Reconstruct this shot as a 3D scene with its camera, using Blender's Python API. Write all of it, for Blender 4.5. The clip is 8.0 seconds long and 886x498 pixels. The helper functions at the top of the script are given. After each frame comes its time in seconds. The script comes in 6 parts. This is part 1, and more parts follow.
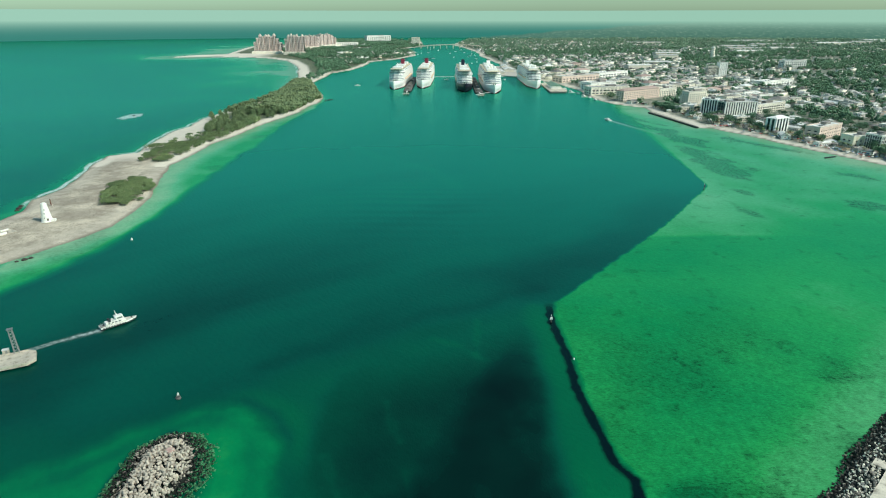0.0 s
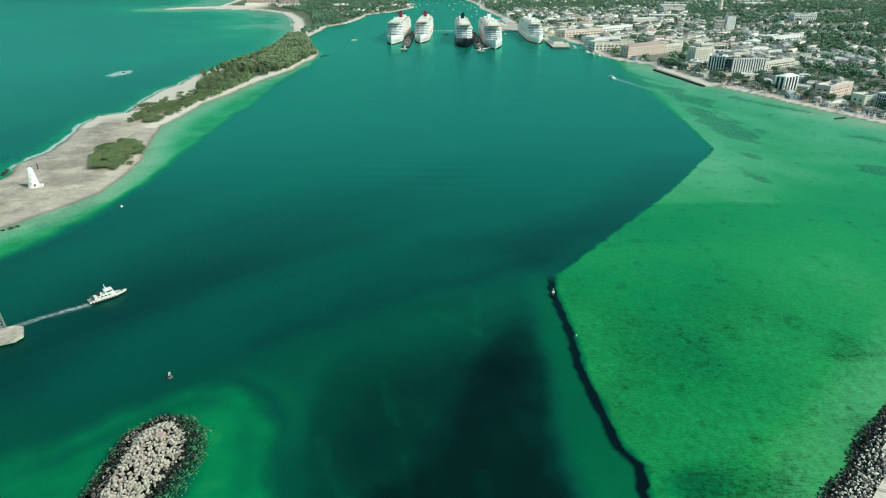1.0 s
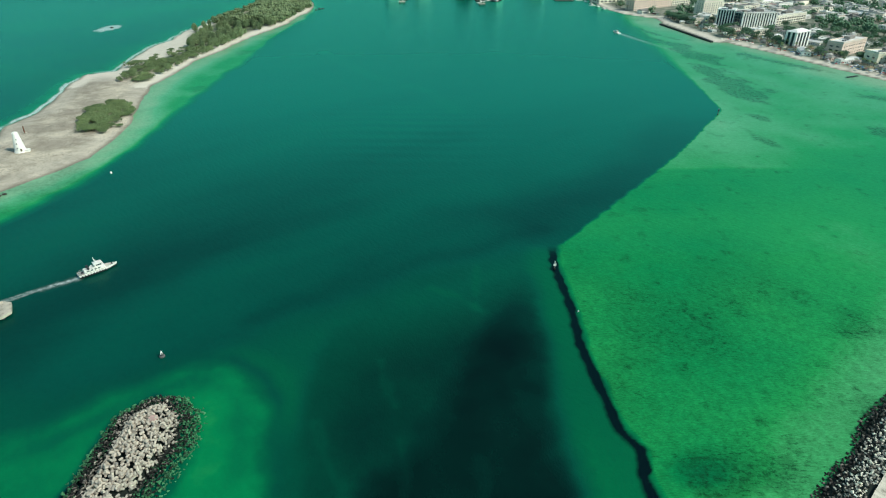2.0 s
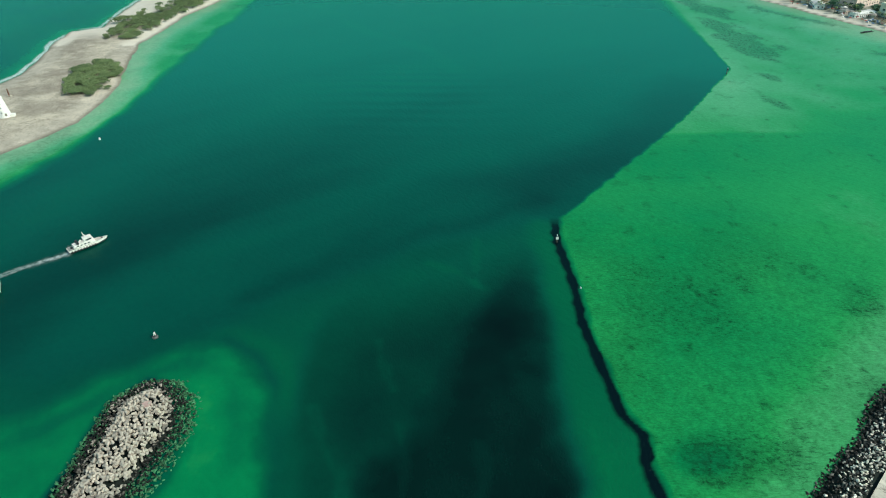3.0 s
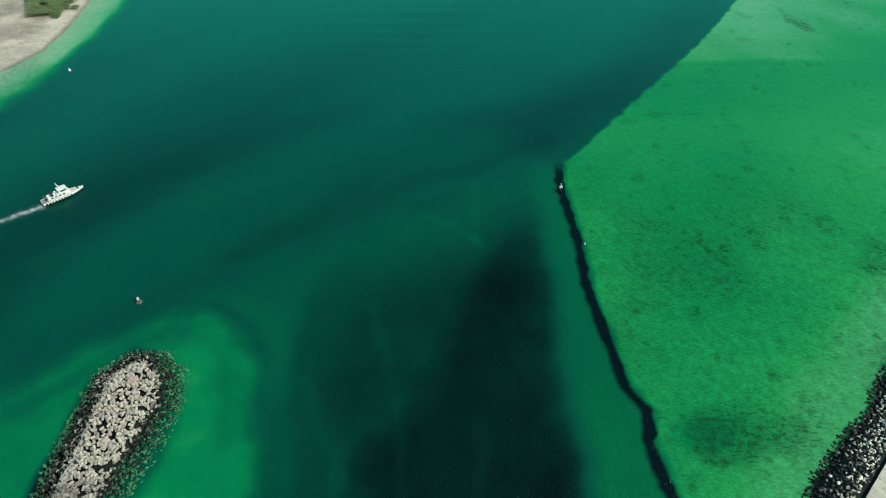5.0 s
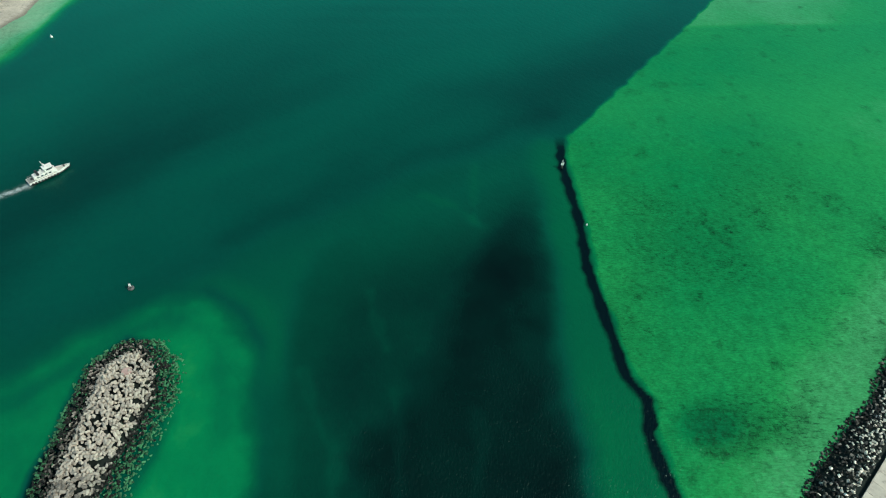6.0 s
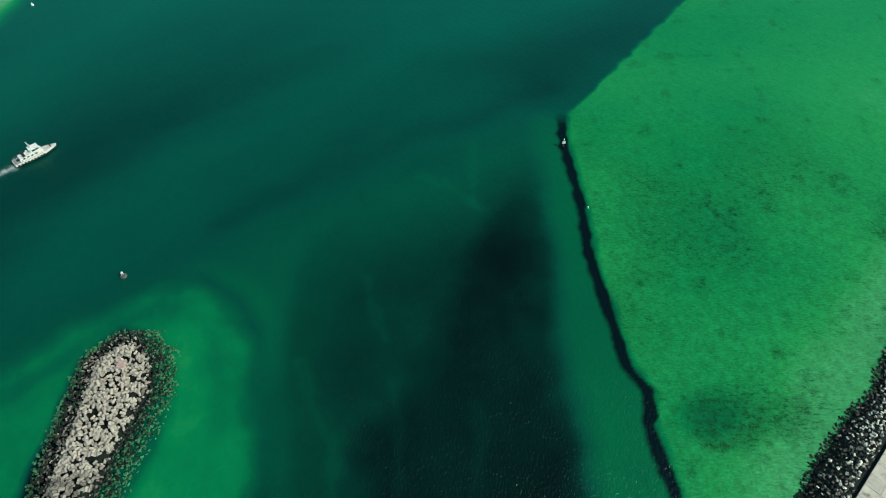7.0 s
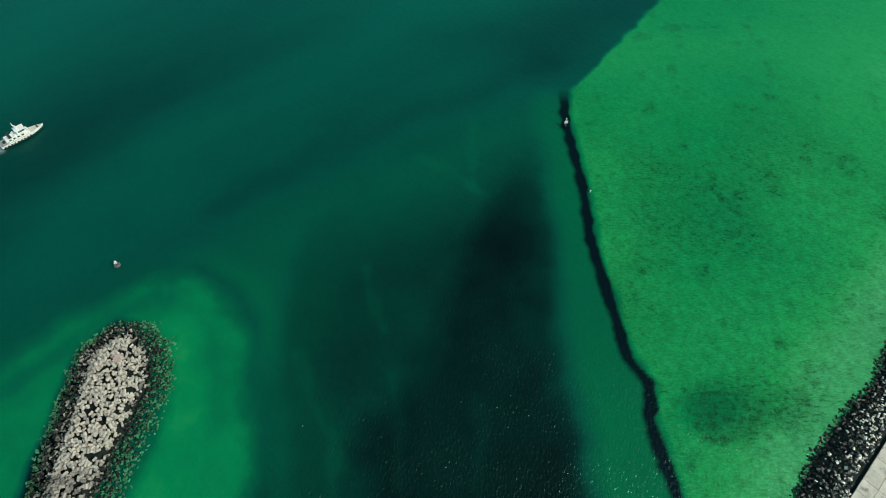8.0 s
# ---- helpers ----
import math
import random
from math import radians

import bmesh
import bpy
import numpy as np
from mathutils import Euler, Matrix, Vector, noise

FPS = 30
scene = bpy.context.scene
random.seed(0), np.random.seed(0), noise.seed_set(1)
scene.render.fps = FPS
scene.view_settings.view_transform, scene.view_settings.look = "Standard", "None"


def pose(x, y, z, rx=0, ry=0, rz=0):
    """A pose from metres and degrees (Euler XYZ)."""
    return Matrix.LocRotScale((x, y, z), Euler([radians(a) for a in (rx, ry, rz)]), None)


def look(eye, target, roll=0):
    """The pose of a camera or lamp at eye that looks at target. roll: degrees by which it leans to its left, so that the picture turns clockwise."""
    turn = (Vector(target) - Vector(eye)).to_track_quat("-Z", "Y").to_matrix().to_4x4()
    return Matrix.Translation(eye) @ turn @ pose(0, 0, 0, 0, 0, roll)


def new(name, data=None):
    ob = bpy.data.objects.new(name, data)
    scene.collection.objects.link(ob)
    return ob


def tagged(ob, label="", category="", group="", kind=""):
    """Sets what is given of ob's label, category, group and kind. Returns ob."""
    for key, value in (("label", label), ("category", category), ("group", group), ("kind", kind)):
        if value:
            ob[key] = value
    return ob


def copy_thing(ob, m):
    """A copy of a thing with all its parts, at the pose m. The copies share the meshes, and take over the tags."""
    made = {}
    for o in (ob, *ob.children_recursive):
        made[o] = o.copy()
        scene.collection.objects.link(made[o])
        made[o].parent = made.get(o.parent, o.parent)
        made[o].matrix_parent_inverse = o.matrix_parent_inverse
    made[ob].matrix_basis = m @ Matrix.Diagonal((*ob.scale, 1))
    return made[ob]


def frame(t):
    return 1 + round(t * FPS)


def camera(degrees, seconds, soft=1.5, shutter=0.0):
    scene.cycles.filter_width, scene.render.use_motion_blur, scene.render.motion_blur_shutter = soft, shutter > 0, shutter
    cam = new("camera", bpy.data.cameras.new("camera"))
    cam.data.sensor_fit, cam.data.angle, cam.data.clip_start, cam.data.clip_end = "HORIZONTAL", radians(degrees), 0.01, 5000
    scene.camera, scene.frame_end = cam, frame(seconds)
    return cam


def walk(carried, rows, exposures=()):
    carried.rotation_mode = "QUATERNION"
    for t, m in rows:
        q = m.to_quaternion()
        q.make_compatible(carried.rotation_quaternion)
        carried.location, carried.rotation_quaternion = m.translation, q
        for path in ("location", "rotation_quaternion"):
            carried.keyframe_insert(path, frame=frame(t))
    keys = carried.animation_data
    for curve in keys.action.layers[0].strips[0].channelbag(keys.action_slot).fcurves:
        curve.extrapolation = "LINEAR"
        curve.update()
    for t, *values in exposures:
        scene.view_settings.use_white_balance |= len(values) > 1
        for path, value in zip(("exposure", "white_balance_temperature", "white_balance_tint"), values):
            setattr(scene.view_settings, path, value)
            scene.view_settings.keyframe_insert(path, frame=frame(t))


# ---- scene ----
cam = camera(72.76, 8.0, 1.1)
PATH = [
    (0.0, look((0.00, 0.00, 140.00), (0.00, 280.03, 32.37), 0.033)),
    (0.5, look((-0.10, 6.08, 141.54), (0.16, 282.10, 24.02), 0.147)),
    (1.0, look((0.04, 12.14, 142.76), (0.53, 283.75, 15.38), 0.098)),
    (1.5, look((0.36, 17.61, 144.02), (0.94, 284.46, 6.93), 0.099)),
    (3.0, look((0.90, 33.97, 149.11), (1.54, 283.79, -16.99), -0.044)),
    (3.5, look((1.13, 39.44, 150.70), (1.85, 282.73, -24.82), -0.121)),
    (4.0, look((1.27, 44.65, 152.21), (2.23, 281.31, -32.16), -0.129)),
    (4.5, look((1.39, 50.15, 153.87), (2.54, 279.64, -39.34), -0.137)),
    (6.0, look((1.35, 66.07, 158.64), (3.65, 273.13, -58.44), -0.076)),
    (6.5, look((1.24, 71.05, 160.24), (4.00, 270.46, -63.87), -0.048)),
    (7.0, look((1.24, 75.86, 161.72), (4.40, 267.53, -69.05), -0.050)),
    (7.5, look((1.23, 80.64, 163.27), (4.73, 264.32, -73.90), -0.044)),
    (8.0, look((1.06, 85.86, 164.64), (4.82, 261.27, -78.71), 0.043)),
]
walk(cam, PATH, [(0.0, 0.05), (1.5, 0.04), (4.0, 0.0), (6.0, -0.06), (8.0, -0.13)])

# ---- light ----
SUN_EL, SUN_AZ = radians(44), radians(-24)      # height; angle of the sun's side from +x towards +y
sun_way = Vector((math.cos(SUN_EL) * math.cos(SUN_AZ), math.cos(SUN_EL) * math.sin(SUN_AZ), math.sin(SUN_EL)))
sun = new("sun", bpy.data.lights.new("sun", "SUN"))
sun.data.energy, sun.data.angle, sun.data.color = 3.3, radians(0.5), (1.0, 0.985, 0.90)
sun.matrix_world = look(sun_way * 900, (0, 0, 0))
world = bpy.data.worlds.new("world")
scene.world = world
world.use_nodes = True
wn = world.node_tree
sky = wn.nodes.new("ShaderNodeTexSky")
sky.sky_type, sky.sun_disc, sky.sun_elevation = "NISHITA", False, SUN_EL
sky.sun_rotation = radians(90) - SUN_AZ
sky.dust_density, sky.ozone_density = 1.0, 1.0
tint = wn.nodes.new("ShaderNodeMix")
tint.data_type, tint.blend_type = "RGBA", "MULTIPLY"
tint.inputs[0].default_value, tint.inputs[7].default_value = 1.0, (0.66, 1.0, 0.90, 1)      # sea haze turns the sky's blue to green
wn.links.new(sky.outputs[0], tint.inputs[6])
wn.links.new(tint.outputs[2], wn.nodes["Background"].inputs[0])
wn.nodes["Background"].inputs[1].default_value = 0.12


# ---- materials ----
def lin(r, g, b):
    return tuple((c / 255 / 12.92 if c <= 10 else ((c / 255 + 0.055) / 1.055) ** 2.4) for c in (r, g, b)) + (1.0,)


class Nodes:
    """Short calls to build one node material."""

    def __init__(self, name):
        self.m = bpy.data.materials.new(name)
        self.m.use_nodes = True
        self.t = self.m.node_tree
        self.b = self.t.nodes["Principled BSDF"]

    def add(self, kind, ins=(), **attrs):
        n = self.t.nodes.new("ShaderNode" + kind)
        for k, v in attrs.items():
            setattr(n, k, v)
        for k, v in dict(ins).items():
            self.put(n, k, v)
        return n

    def put(self, n, k, v):
        s = n.inputs[k]
        if isinstance(v, bpy.types.NodeSocket):
            self.t.links.new(v, s)
        else:
            s.default_value = v

    def noise(self, scale, detail=3.0, rough=0.6, vec=None):
        n = self.add("TexNoise", {"Scale": scale, "Detail": detail, "Roughness": rough})
        self.t.links.new(vec or self.coord("Object"), n.inputs["Vector"])
        return n.outputs[0]

    def coord(self, which):
        return self.add("TexCoord").outputs[which]

    def ramp(self, fac, stops, mode="LINEAR"):
        n = self.add("ValToRGB", {"Fac": fac})
        n.color_ramp.interpolation = mode
        e = n.color_ramp.elements
        while len(e) < len(stops):
            e.new(0.5)
        for el, (p, c) in zip(e, stops):
            el.position, el.color = p, c if len(c) == 4 else (*c, 1)
        return n.outputs[0]

    def mix(self, fac, a, b, mode="MIX"):
        n = self.add("Mix", data_type="RGBA", blend_type=mode)
        for s, v in ((n.inputs[0], fac), (n.inputs[6], a), (n.inputs[7], b)):
            if isinstance(v, bpy.types.NodeSocket):
                self.t.links.new(v, s)
            else:
                s.default_value = v
        return n.outputs[2]

    def math(self, op, a, b=0.0, clamp=False):
        return self.add("Math", {0: a, 1: b}, operation=op, use_clamp=clamp).outputs[0]

    def attr(self, name):
        return self.add("Attribute", attribute_name=name)

    def bump(self, height, strength, distance):
        n = self.add("Bump", {"Height": height, "Strength": strength, "Distance": distance})
        self.t.links.new(n.outputs[0], self.b.inputs["Normal"])

    def base(self, col, rough=0.7, metal=0.0):
        self.put(self.b, "Base Color", col)
        self.put(self.b, "Roughness", rough)
        self.put(self.b, "Metallic", metal)
        return self.m


def surface(name, a, b, grain=1.0, rough=0.75, metal=0.0, bump=0.15, vary=0.12, stain=None, space="Object"):
    """A worn surface: two tones by broad noise, fine grain, some change from object to object."""
    n = Nodes(name)
    co = n.coord(space) if space == "Object" else n.add("NewGeometry").outputs["Position"]
    broad = n.noise(grain * 0.13, 3, 0.6, co)
    fine = n.noise(grain, 4, 0.65, co)
    col = n.mix(n.ramp(broad, [(0.3, (0, 0, 0)), (0.7, (1, 1, 1))]), a, b)
    col = n.mix(0.55, col, n.mix(fine, (0.35, 0.35, 0.35, 1), (1.6, 1.6, 1.6, 1)), "MULTIPLY")
    col = n.mix(1.0, col, (1.22, 1.22, 1.22, 1), "MULTIPLY")
    rnd = n.math("ADD", n.math("MULTIPLY", n.add("ObjectInfo").outputs["Random"], 2 * vary), 1 - vary)
    col = n.mix(1.0, col, n.add("CombineColor", {0: rnd, 1: rnd, 2: rnd}).outputs[0], "MULTIPLY")
    if stain:
        s = n.ramp(n.noise(grain * 0.5, 5, 0.7, co), [(0.52, (0, 0, 0)), (0.68, (1, 1, 1))])
        col = n.mix(s, col, stain)
    n.bump(fine, bump, 0.4 / grain)
    return n.base(col, rough, metal)


CHOP = 0.55      # height of the wavelets, in metres


def water_material():
    n = Nodes("harbour_water")
    pos = n.add("NewGeometry").outputs["Position"]
    depth = n.attr("depth").outputs["Fac"]
    cloud = n.noise(0.012, 5, 0.6, pos)
    ripple = n.noise(0.35, 4, 0.7, pos)
    d = n.math("ADD", depth, n.math("MULTIPLY", n.math("SUBTRACT", cloud, 0.5), 0.10))
    d = n.math("ADD", d, n.math("MULTIPLY", n.math("SUBTRACT", ripple, 0.5), 0.05), True)
    col = n.ramp(d, [
        (0.0, lin(150, 185, 145)), (0.10, lin(94, 174, 122)), (0.22, lin(36, 150, 80)), (0.33, lin(2, 126, 72)),
        (0.50, lin(0, 94, 62)), (0.66, lin(0, 75, 60)), (0.82, lin(0, 44, 39)), (1.0, lin(0, 8, 9))])
    # bottom mottling and ripple caustics, both painted into the colour of the shallows
    grain = n.noise(1.1, 5, 0.75, n.add("Mapping", {"Vector": pos, "Scale": (0.55, 1.5, 1.0), "Rotation": (0, 0, 0.25)}).outputs[0])
    flat = n.math("SUBTRACT", 1.0, n.math("MULTIPLY", depth, 1.9), True)
    blot = n.noise(0.28, 4, 0.7, pos)
    shade = n.ramp(n.math("ADD", n.math("MULTIPLY", grain, 0.62), n.math("MULTIPLY", blot, 0.38)), [(0.36, (0.60, 0.60, 0.58)), (0.64, (1.38, 1.38, 1.42))])
    col = n.mix(n.math("ADD", 0.10, n.math("MULTIPLY", n.attr("ripple").outputs["Fac"], 0.9), True), col, shade, "MULTIPLY")
    curl = n.noise(0.55, 5, 0.72, n.add("Mapping", {"Vector": pos, "Scale": (0.8, 1.7, 1.0), "Rotation": (0, 0, -0.3)}).outputs[0])
    curl = n.ramp(curl, [(0.53, (0, 0, 0)), (0.63, (1, 1, 1))])
    patchy = n.ramp(n.noise(0.03, 4, 0.6, pos), [(0.35, (0.15, 0.15, 0.15)), (0.6, (1, 1, 1))])
    patchy = n.math("MULTIPLY", patchy, n.math("ADD", n.math("MULTIPLY", n.attr("weed").outputs["Fac"], 1.6), 0.12), True)
    col = n.mix(n.math("MULTIPLY", n.math("MULTIPLY", curl, patchy), n.math("MULTIPLY", n.ramp(depth, [(0.12, (0, 0, 0)), (0.2, (1, 1, 1))]), n.math("MULTIPLY", flat, n.math("MULTIPLY", n.attr("ripple").outputs["Fac"], 2.4))), True), col, n.mix(0.62, col, lin(6, 54, 26)))
    weed = n.attr("weed").outputs["Fac"]
    mottle = n.ramp(n.noise(0.38, 6, 0.75, pos), [(0.48, (0, 0, 0)), (0.66, (1, 1, 1))])
    col = n.mix(n.math("MULTIPLY", weed, n.math("ADD", n.math("MULTIPLY", mottle, 0.60), 0.34), True), col, lin(14, 54, 26))
    # far water paled: haze and sky sheen painted into its colour
    col = n.mix(n.math("MULTIPLY", n.attr("far_haze").outputs["Fac"], 0.8), col, n.mix(0.35, lin(12, 130, 110), col))
    col = n.mix(n.attr("open_sea").outputs["Fac"], col, n.mix(0.30, col, lin(2, 108, 95)))
    col = n.mix(n.attr("trench").outputs["Fac"], col, lin(0, 12, 18))
    col = n.mix(n.attr("murk").outputs["Fac"], col, n.mix(1.0, col, (0.95, 1.0, 0.80, 1), "MULTIPLY"))
    foam = n.attr("foam").outputs["Fac"]
    lace = n.ramp(n.noise(0.5, 6, 0.75, pos), [(0.40, (0, 0, 0)), (0.60, (1, 1, 1))])
    fo = n.math("MULTIPLY", foam, n.math("ADD", n.math("MULTIPLY", lace, 0.8), n.math("MULTIPLY", foam, 0.4)), True)
    col = n.mix(fo, col, (0.72, 0.78, 0.74, 1))
    wave = n.add("TexWave", {"Scale": 0.11, "Distortion": 9.0, "Detail": 3.0, "Detail Scale": 1.3}, bands_direction="DIAGONAL")
    n.t.links.new(pos, wave.inputs["Vector"])
    h = n.math("ADD", n.math("MULTIPLY", wave.outputs["Fac"], 0.30), n.noise(0.7, 5, 0.62, pos))
    n.bump(h, 0.35, 0.5)
    normal = n.b.inputs["Normal"].links[0].from_socket
    body = n.add("BsdfDiffuse", {"Color": col, "Normal": normal})
    gloss = n.add("BsdfGlossy", {"Color": (0.22, 0.90, 0.66, 1), "Roughness": 0.22, "Normal": normal}, distribution="GGX")
    fres = n.math("MINIMUM", n.math("SUBTRACT", n.add("Fresnel", {"IOR": 1.33}).outputs[0], 0.018, True), 0.48)
    both = n.add("MixShader", {0: fres, 1: body.outputs[0], 2: gloss.outputs[0]})
    # steep little wavelets that throw back the sun where they face it
    chop = n.noise(1.0, 2, 0.5, n.add("Mapping", {"Vector": pos, "Scale": (1.5, 0.75, 1.0), "Rotation": (0, 0, 0.6)}).outputs[0])
    facet = n.add("Bump", {"Height": chop, "Strength": 1.0, "Distance": n.math("MULTIPLY", CHOP, n.ramp(n.noise(0.035, 4, 0.65, pos), [(0.35, (0.5, 0.5, 0.5)), (0.65, (1, 1, 1))]))})
    spark = n.add("BsdfGlossy", {"Color": (0.62, 1.0, 0.88, 1), "Roughness": 0.25, "Normal": facet.outputs[0]}, distribution="GGX")
    both = n.add("MixShader", {0: 0.022, 1: both.outputs[0], 2: spark.outputs[0]})
    n.t.links.new(both.outputs[0], n.t.nodes["Material Output"].inputs["Surface"])
    n.t.nodes.remove(n.b)
    return n.m


def ground_material():
    n = Nodes("ground_cover")
    pos = n.add("NewGeometry").outputs["Position"]
    g2, g3 = n.noise(0.12, 5, 0.7, pos), n.noise(0.9, 4, 0.7, pos)
    sand = n.mix(g2, lin(204, 194, 174), lin(238, 229, 210))
    rock = n.mix(n.ramp(g2, [(0.35, (0, 0, 0)), (0.65, (1, 1, 1))]), lin(152, 141, 122), lin(184, 172, 152))
    rock = n.mix(n.ramp(n.noise(0.035, 5, 0.65, pos), [(0.44, (0, 0, 0)), (0.62, (1, 1, 1))]), rock, n.mix(g2, lin(206, 192, 166), lin(222, 210, 188)))
    streaky = n.noise(0.05, 5, 0.7, n.add("Mapping", {"Vector": pos, "Scale": (1.0, 0.3, 1.0), "Rotation": (0, 0, -0.35)}).outputs[0])
    rock = n.mix(n.ramp(streaky, [(0.56, (0, 0, 0)), (0.70, (1, 1, 1))]), rock, lin(146, 138, 120))
    rock = n.mix(n.ramp(g3, [(0.50, (0, 0, 0)), (0.70, (1, 1, 1))]), rock, lin(112, 104, 90))
    clump = n.ramp(n.noise(0.22, 6, 0.8, pos), [(0.56, (0, 0, 0)), (0.66, (1, 1, 1))])
    rock = n.mix(n.math("MULTIPLY", clump, 0.55), rock, lin(104, 104, 84))
    green = n.mix(n.ramp(g2, [(0.4, (0, 0, 0)), (0.6, (1, 1, 1))]), lin(62, 84, 60), lin(120, 122, 92))
    town = n.mix(n.ramp(g2, [(0.42, (0, 0, 0)), (0.58, (1, 1, 1))]), lin(74, 96, 72), lin(150, 146, 130))
    col = n.mix(n.attr("town").outputs["Fac"], green, town)
    col = n.mix(n.attr("rock").outputs["Fac"], col, rock)
    col = n.mix(n.attr("sand").outputs["Fac"], col, sand)
    col = n.mix(n.attr("wet").outputs["Fac"], col, n.mix(0.6, col, lin(96, 90, 74)))
    col = n.mix(0.3, col, n.mix(g3, (0.5, 0.5, 0.5, 1), (1.4, 1.4, 1.4, 1)), "MULTIPLY")
    n.bump(g3, 0.4, 0.5)
    return n.base(col, 0.9)


# ---- shapes of the shore ----
def vnoise(x, y, size, seed=0):
    """Smooth value noise in 0..1 for arrays."""
    x, y = x / size + 57.3 * seed, y / size - 31.7 * seed
    i, j = np.floor(x).astype(np.int64), np.floor(y).astype(np.int64)
    u, v = x - i, y - j
    u, v = u * u * (3 - 2 * u), v * v * (3 - 2 * v)

    def h(a, b):
        k = (a * 374761393 + b * 668265263 + seed * 1442695041) & 0x7FFFFFFF
        k = ((k ^ (k >> 13)) * 1274126177) & 0x7FFFFFFF
        return ((k ^ (k >> 16)) & 0xFFFF) / 65535.0

    return (h(i, j) * (1 - u) + h(i + 1, j) * u) * (1 - v) + (h(i, j + 1) * (1 - u) + h(i + 1, j + 1) * u) * v


def fbm(x, y, size, seed=0, octaves=4):
    out, amp, tot = 0, 1.0, 0
    for k in range(octaves):
        out, tot, amp = out + amp * vnoise(x, y, size / 2**k, seed + k), tot + amp, amp * 0.5
    return out / tot


def line_far(x, y, pts, closed=False):
    """Distance to a chain of points."""
    best = np.full(x.shape, 1e9)
    for (ax, ay), (bx, by) in zip(pts, pts[1:] + (pts[:1] if closed else [])):
        dx, dy = bx - ax, by - ay
        t = np.clip(((x - ax) * dx + (y - ay) * dy) / (dx * dx + dy * dy + 1e-9), 0, 1)
        best = np.minimum(best, np.hypot(x - ax - t * dx, y - ay - t * dy))
    return best


def inside(x, y, pts):
    """Distance to the outline of an area, positive inside."""
    odd = np.zeros(x.shape, bool)
    for (ax, ay), (bx, by) in zip(pts, pts[1:] + pts[:1]):
        cross = ((ay > y) != (by > y)) & (x < (bx - ax) * (y - ay) / ((by - ay) or 1e-9) + ax)
        odd ^= cross
    return np.where(odd, 1, -1) * line_far(x, y, pts, True)


def step(d, a, b):
    t = np.clip((d - a) / (b - a), 0, 1)
    return t * t * (3 - 2 * t)


ISLAND = [(-360, 250), (-330, 400), (-326, 444), (-338, 475), (-333, 510), (-340, 545), (-360, 610), (-362, 645), (-340, 662), (-347, 722),
          (-352, 800), (-356, 895), (-352, 981), (-340, 1055), (-330, 1202), (-352, 1418), (-372, 1604), (-451, 1931), (-540, 2185), (-662, 2340),
          (-832, 2400), (-937, 2372), (-1016, 2372), (-1030, 2420), (-1000, 2530), (-880, 2580), (-900, 2640), (-1000, 3300), (-700, 4300), (-150, 4300), (-101, 3298),
          (-225, 2997), (-123, 2795), (-110, 2498), (-171, 2256), (-248, 2137), (-243, 1933), (-265, 1783), (-297, 1689), (-300, 1444),
          (-273, 1335), (-218, 1141), (-229, 963), (-250, 880), (-261, 788), (-273, 702), (-274, 601), (-267, 561), (-252, 510),
          (-241, 464), (-238, 409), (-248, 384), (-259, 359), (-269, 339), (-330, 250)]
TOWN = [(451, 602), (434, 637), (420, 666), (409, 704), (387, 770), (367, 824), (349, 826), (330, 965), (334, 1016), (295, 1065),
        (284, 1119), (277, 1284), (262, 1397), (178, 1657), (187, 1936), (147, 2462), (142, 2798), (103, 3174), (50, 3500), (150, 4400),
        (3000, 4800), (4800, 3500), (4800, 300), (900, 250)]
BANK_EDGE = [(285, 1050), (262, 811), (247, 623), (236, 521), (159, 411), (100, 337), (58, 284), (56, 268), (56.5, 252), (57.5, 237), (57.5, 225),
             (57, 215), (56.4, 206), (58, 190), (59.4, 175), (60.2, 163), (64.6, 155.5), (64.4, 150), (62.6, 145), (63.6, 136), (64.8, 128), (68, 90), (72, 0)]
BANK = BANK_EDGE + [(80, -400), (3000, -400), (3000, 900), (500, 1100)]
TRENCH = [(x - 2.0, y) for x, y in BANK_EDGE[6:]] + [(76, -200)]
SHOAL = [(-300, 20), (-200, 110), (-150, 150), (-129, 165), (-121, 172), (-114, 181), (-102, 189), (-92, 196), (-79, 195), (-66, 187),
         (-59, 176), (-56, 163), (-52, 144), (-49, 120), (-46, 60), (-60, -100)]
BASIN = [(-50, 130), (-51, 160), (-50, 185), (-48, 202), (-44, 217), (-27, 231), (-2, 238), (14, 247), (25, 258), (38, 264), (46, 256),
         (46, 240), (44, 215), (42, 195), (38, 175), (38, 155), (40, 130), (46, 40), (30, -100), (-40, -60), (-50, 60)]
CORE = [(45, 258), (29, 250), (19, 226), (6, 206), (2, 184), (-5, 168), (-17, 153), (-29, 139), (-34, 110), (-20, 40), (42, 40),
        (40, 135), (38, 156), (38, 175), (42, 198), (45, 224)]
# cloudy bands that the tide draws along the channel: chain, half width, how much deeper
BANDS = [([(-78, 222), (-60, 238), (-38, 252), (8, 281), (50, 299)], 9, 0.06), ([(-133, 211), (-94, 262), (-40, 300), (-12, 330), (25, 361)], 16, -0.045),
         ([(-175, 205), (-150, 250), (-127, 285), (-93, 330), (-40, 400), (9, 459)], 24, 0.07), ([(48, 316), (84, 344), (122, 382), (190, 480)], 24, 0.125),
         ([(-205, 262), (-180, 335), (-150, 385), (-100, 470)], 24, -0.06)]
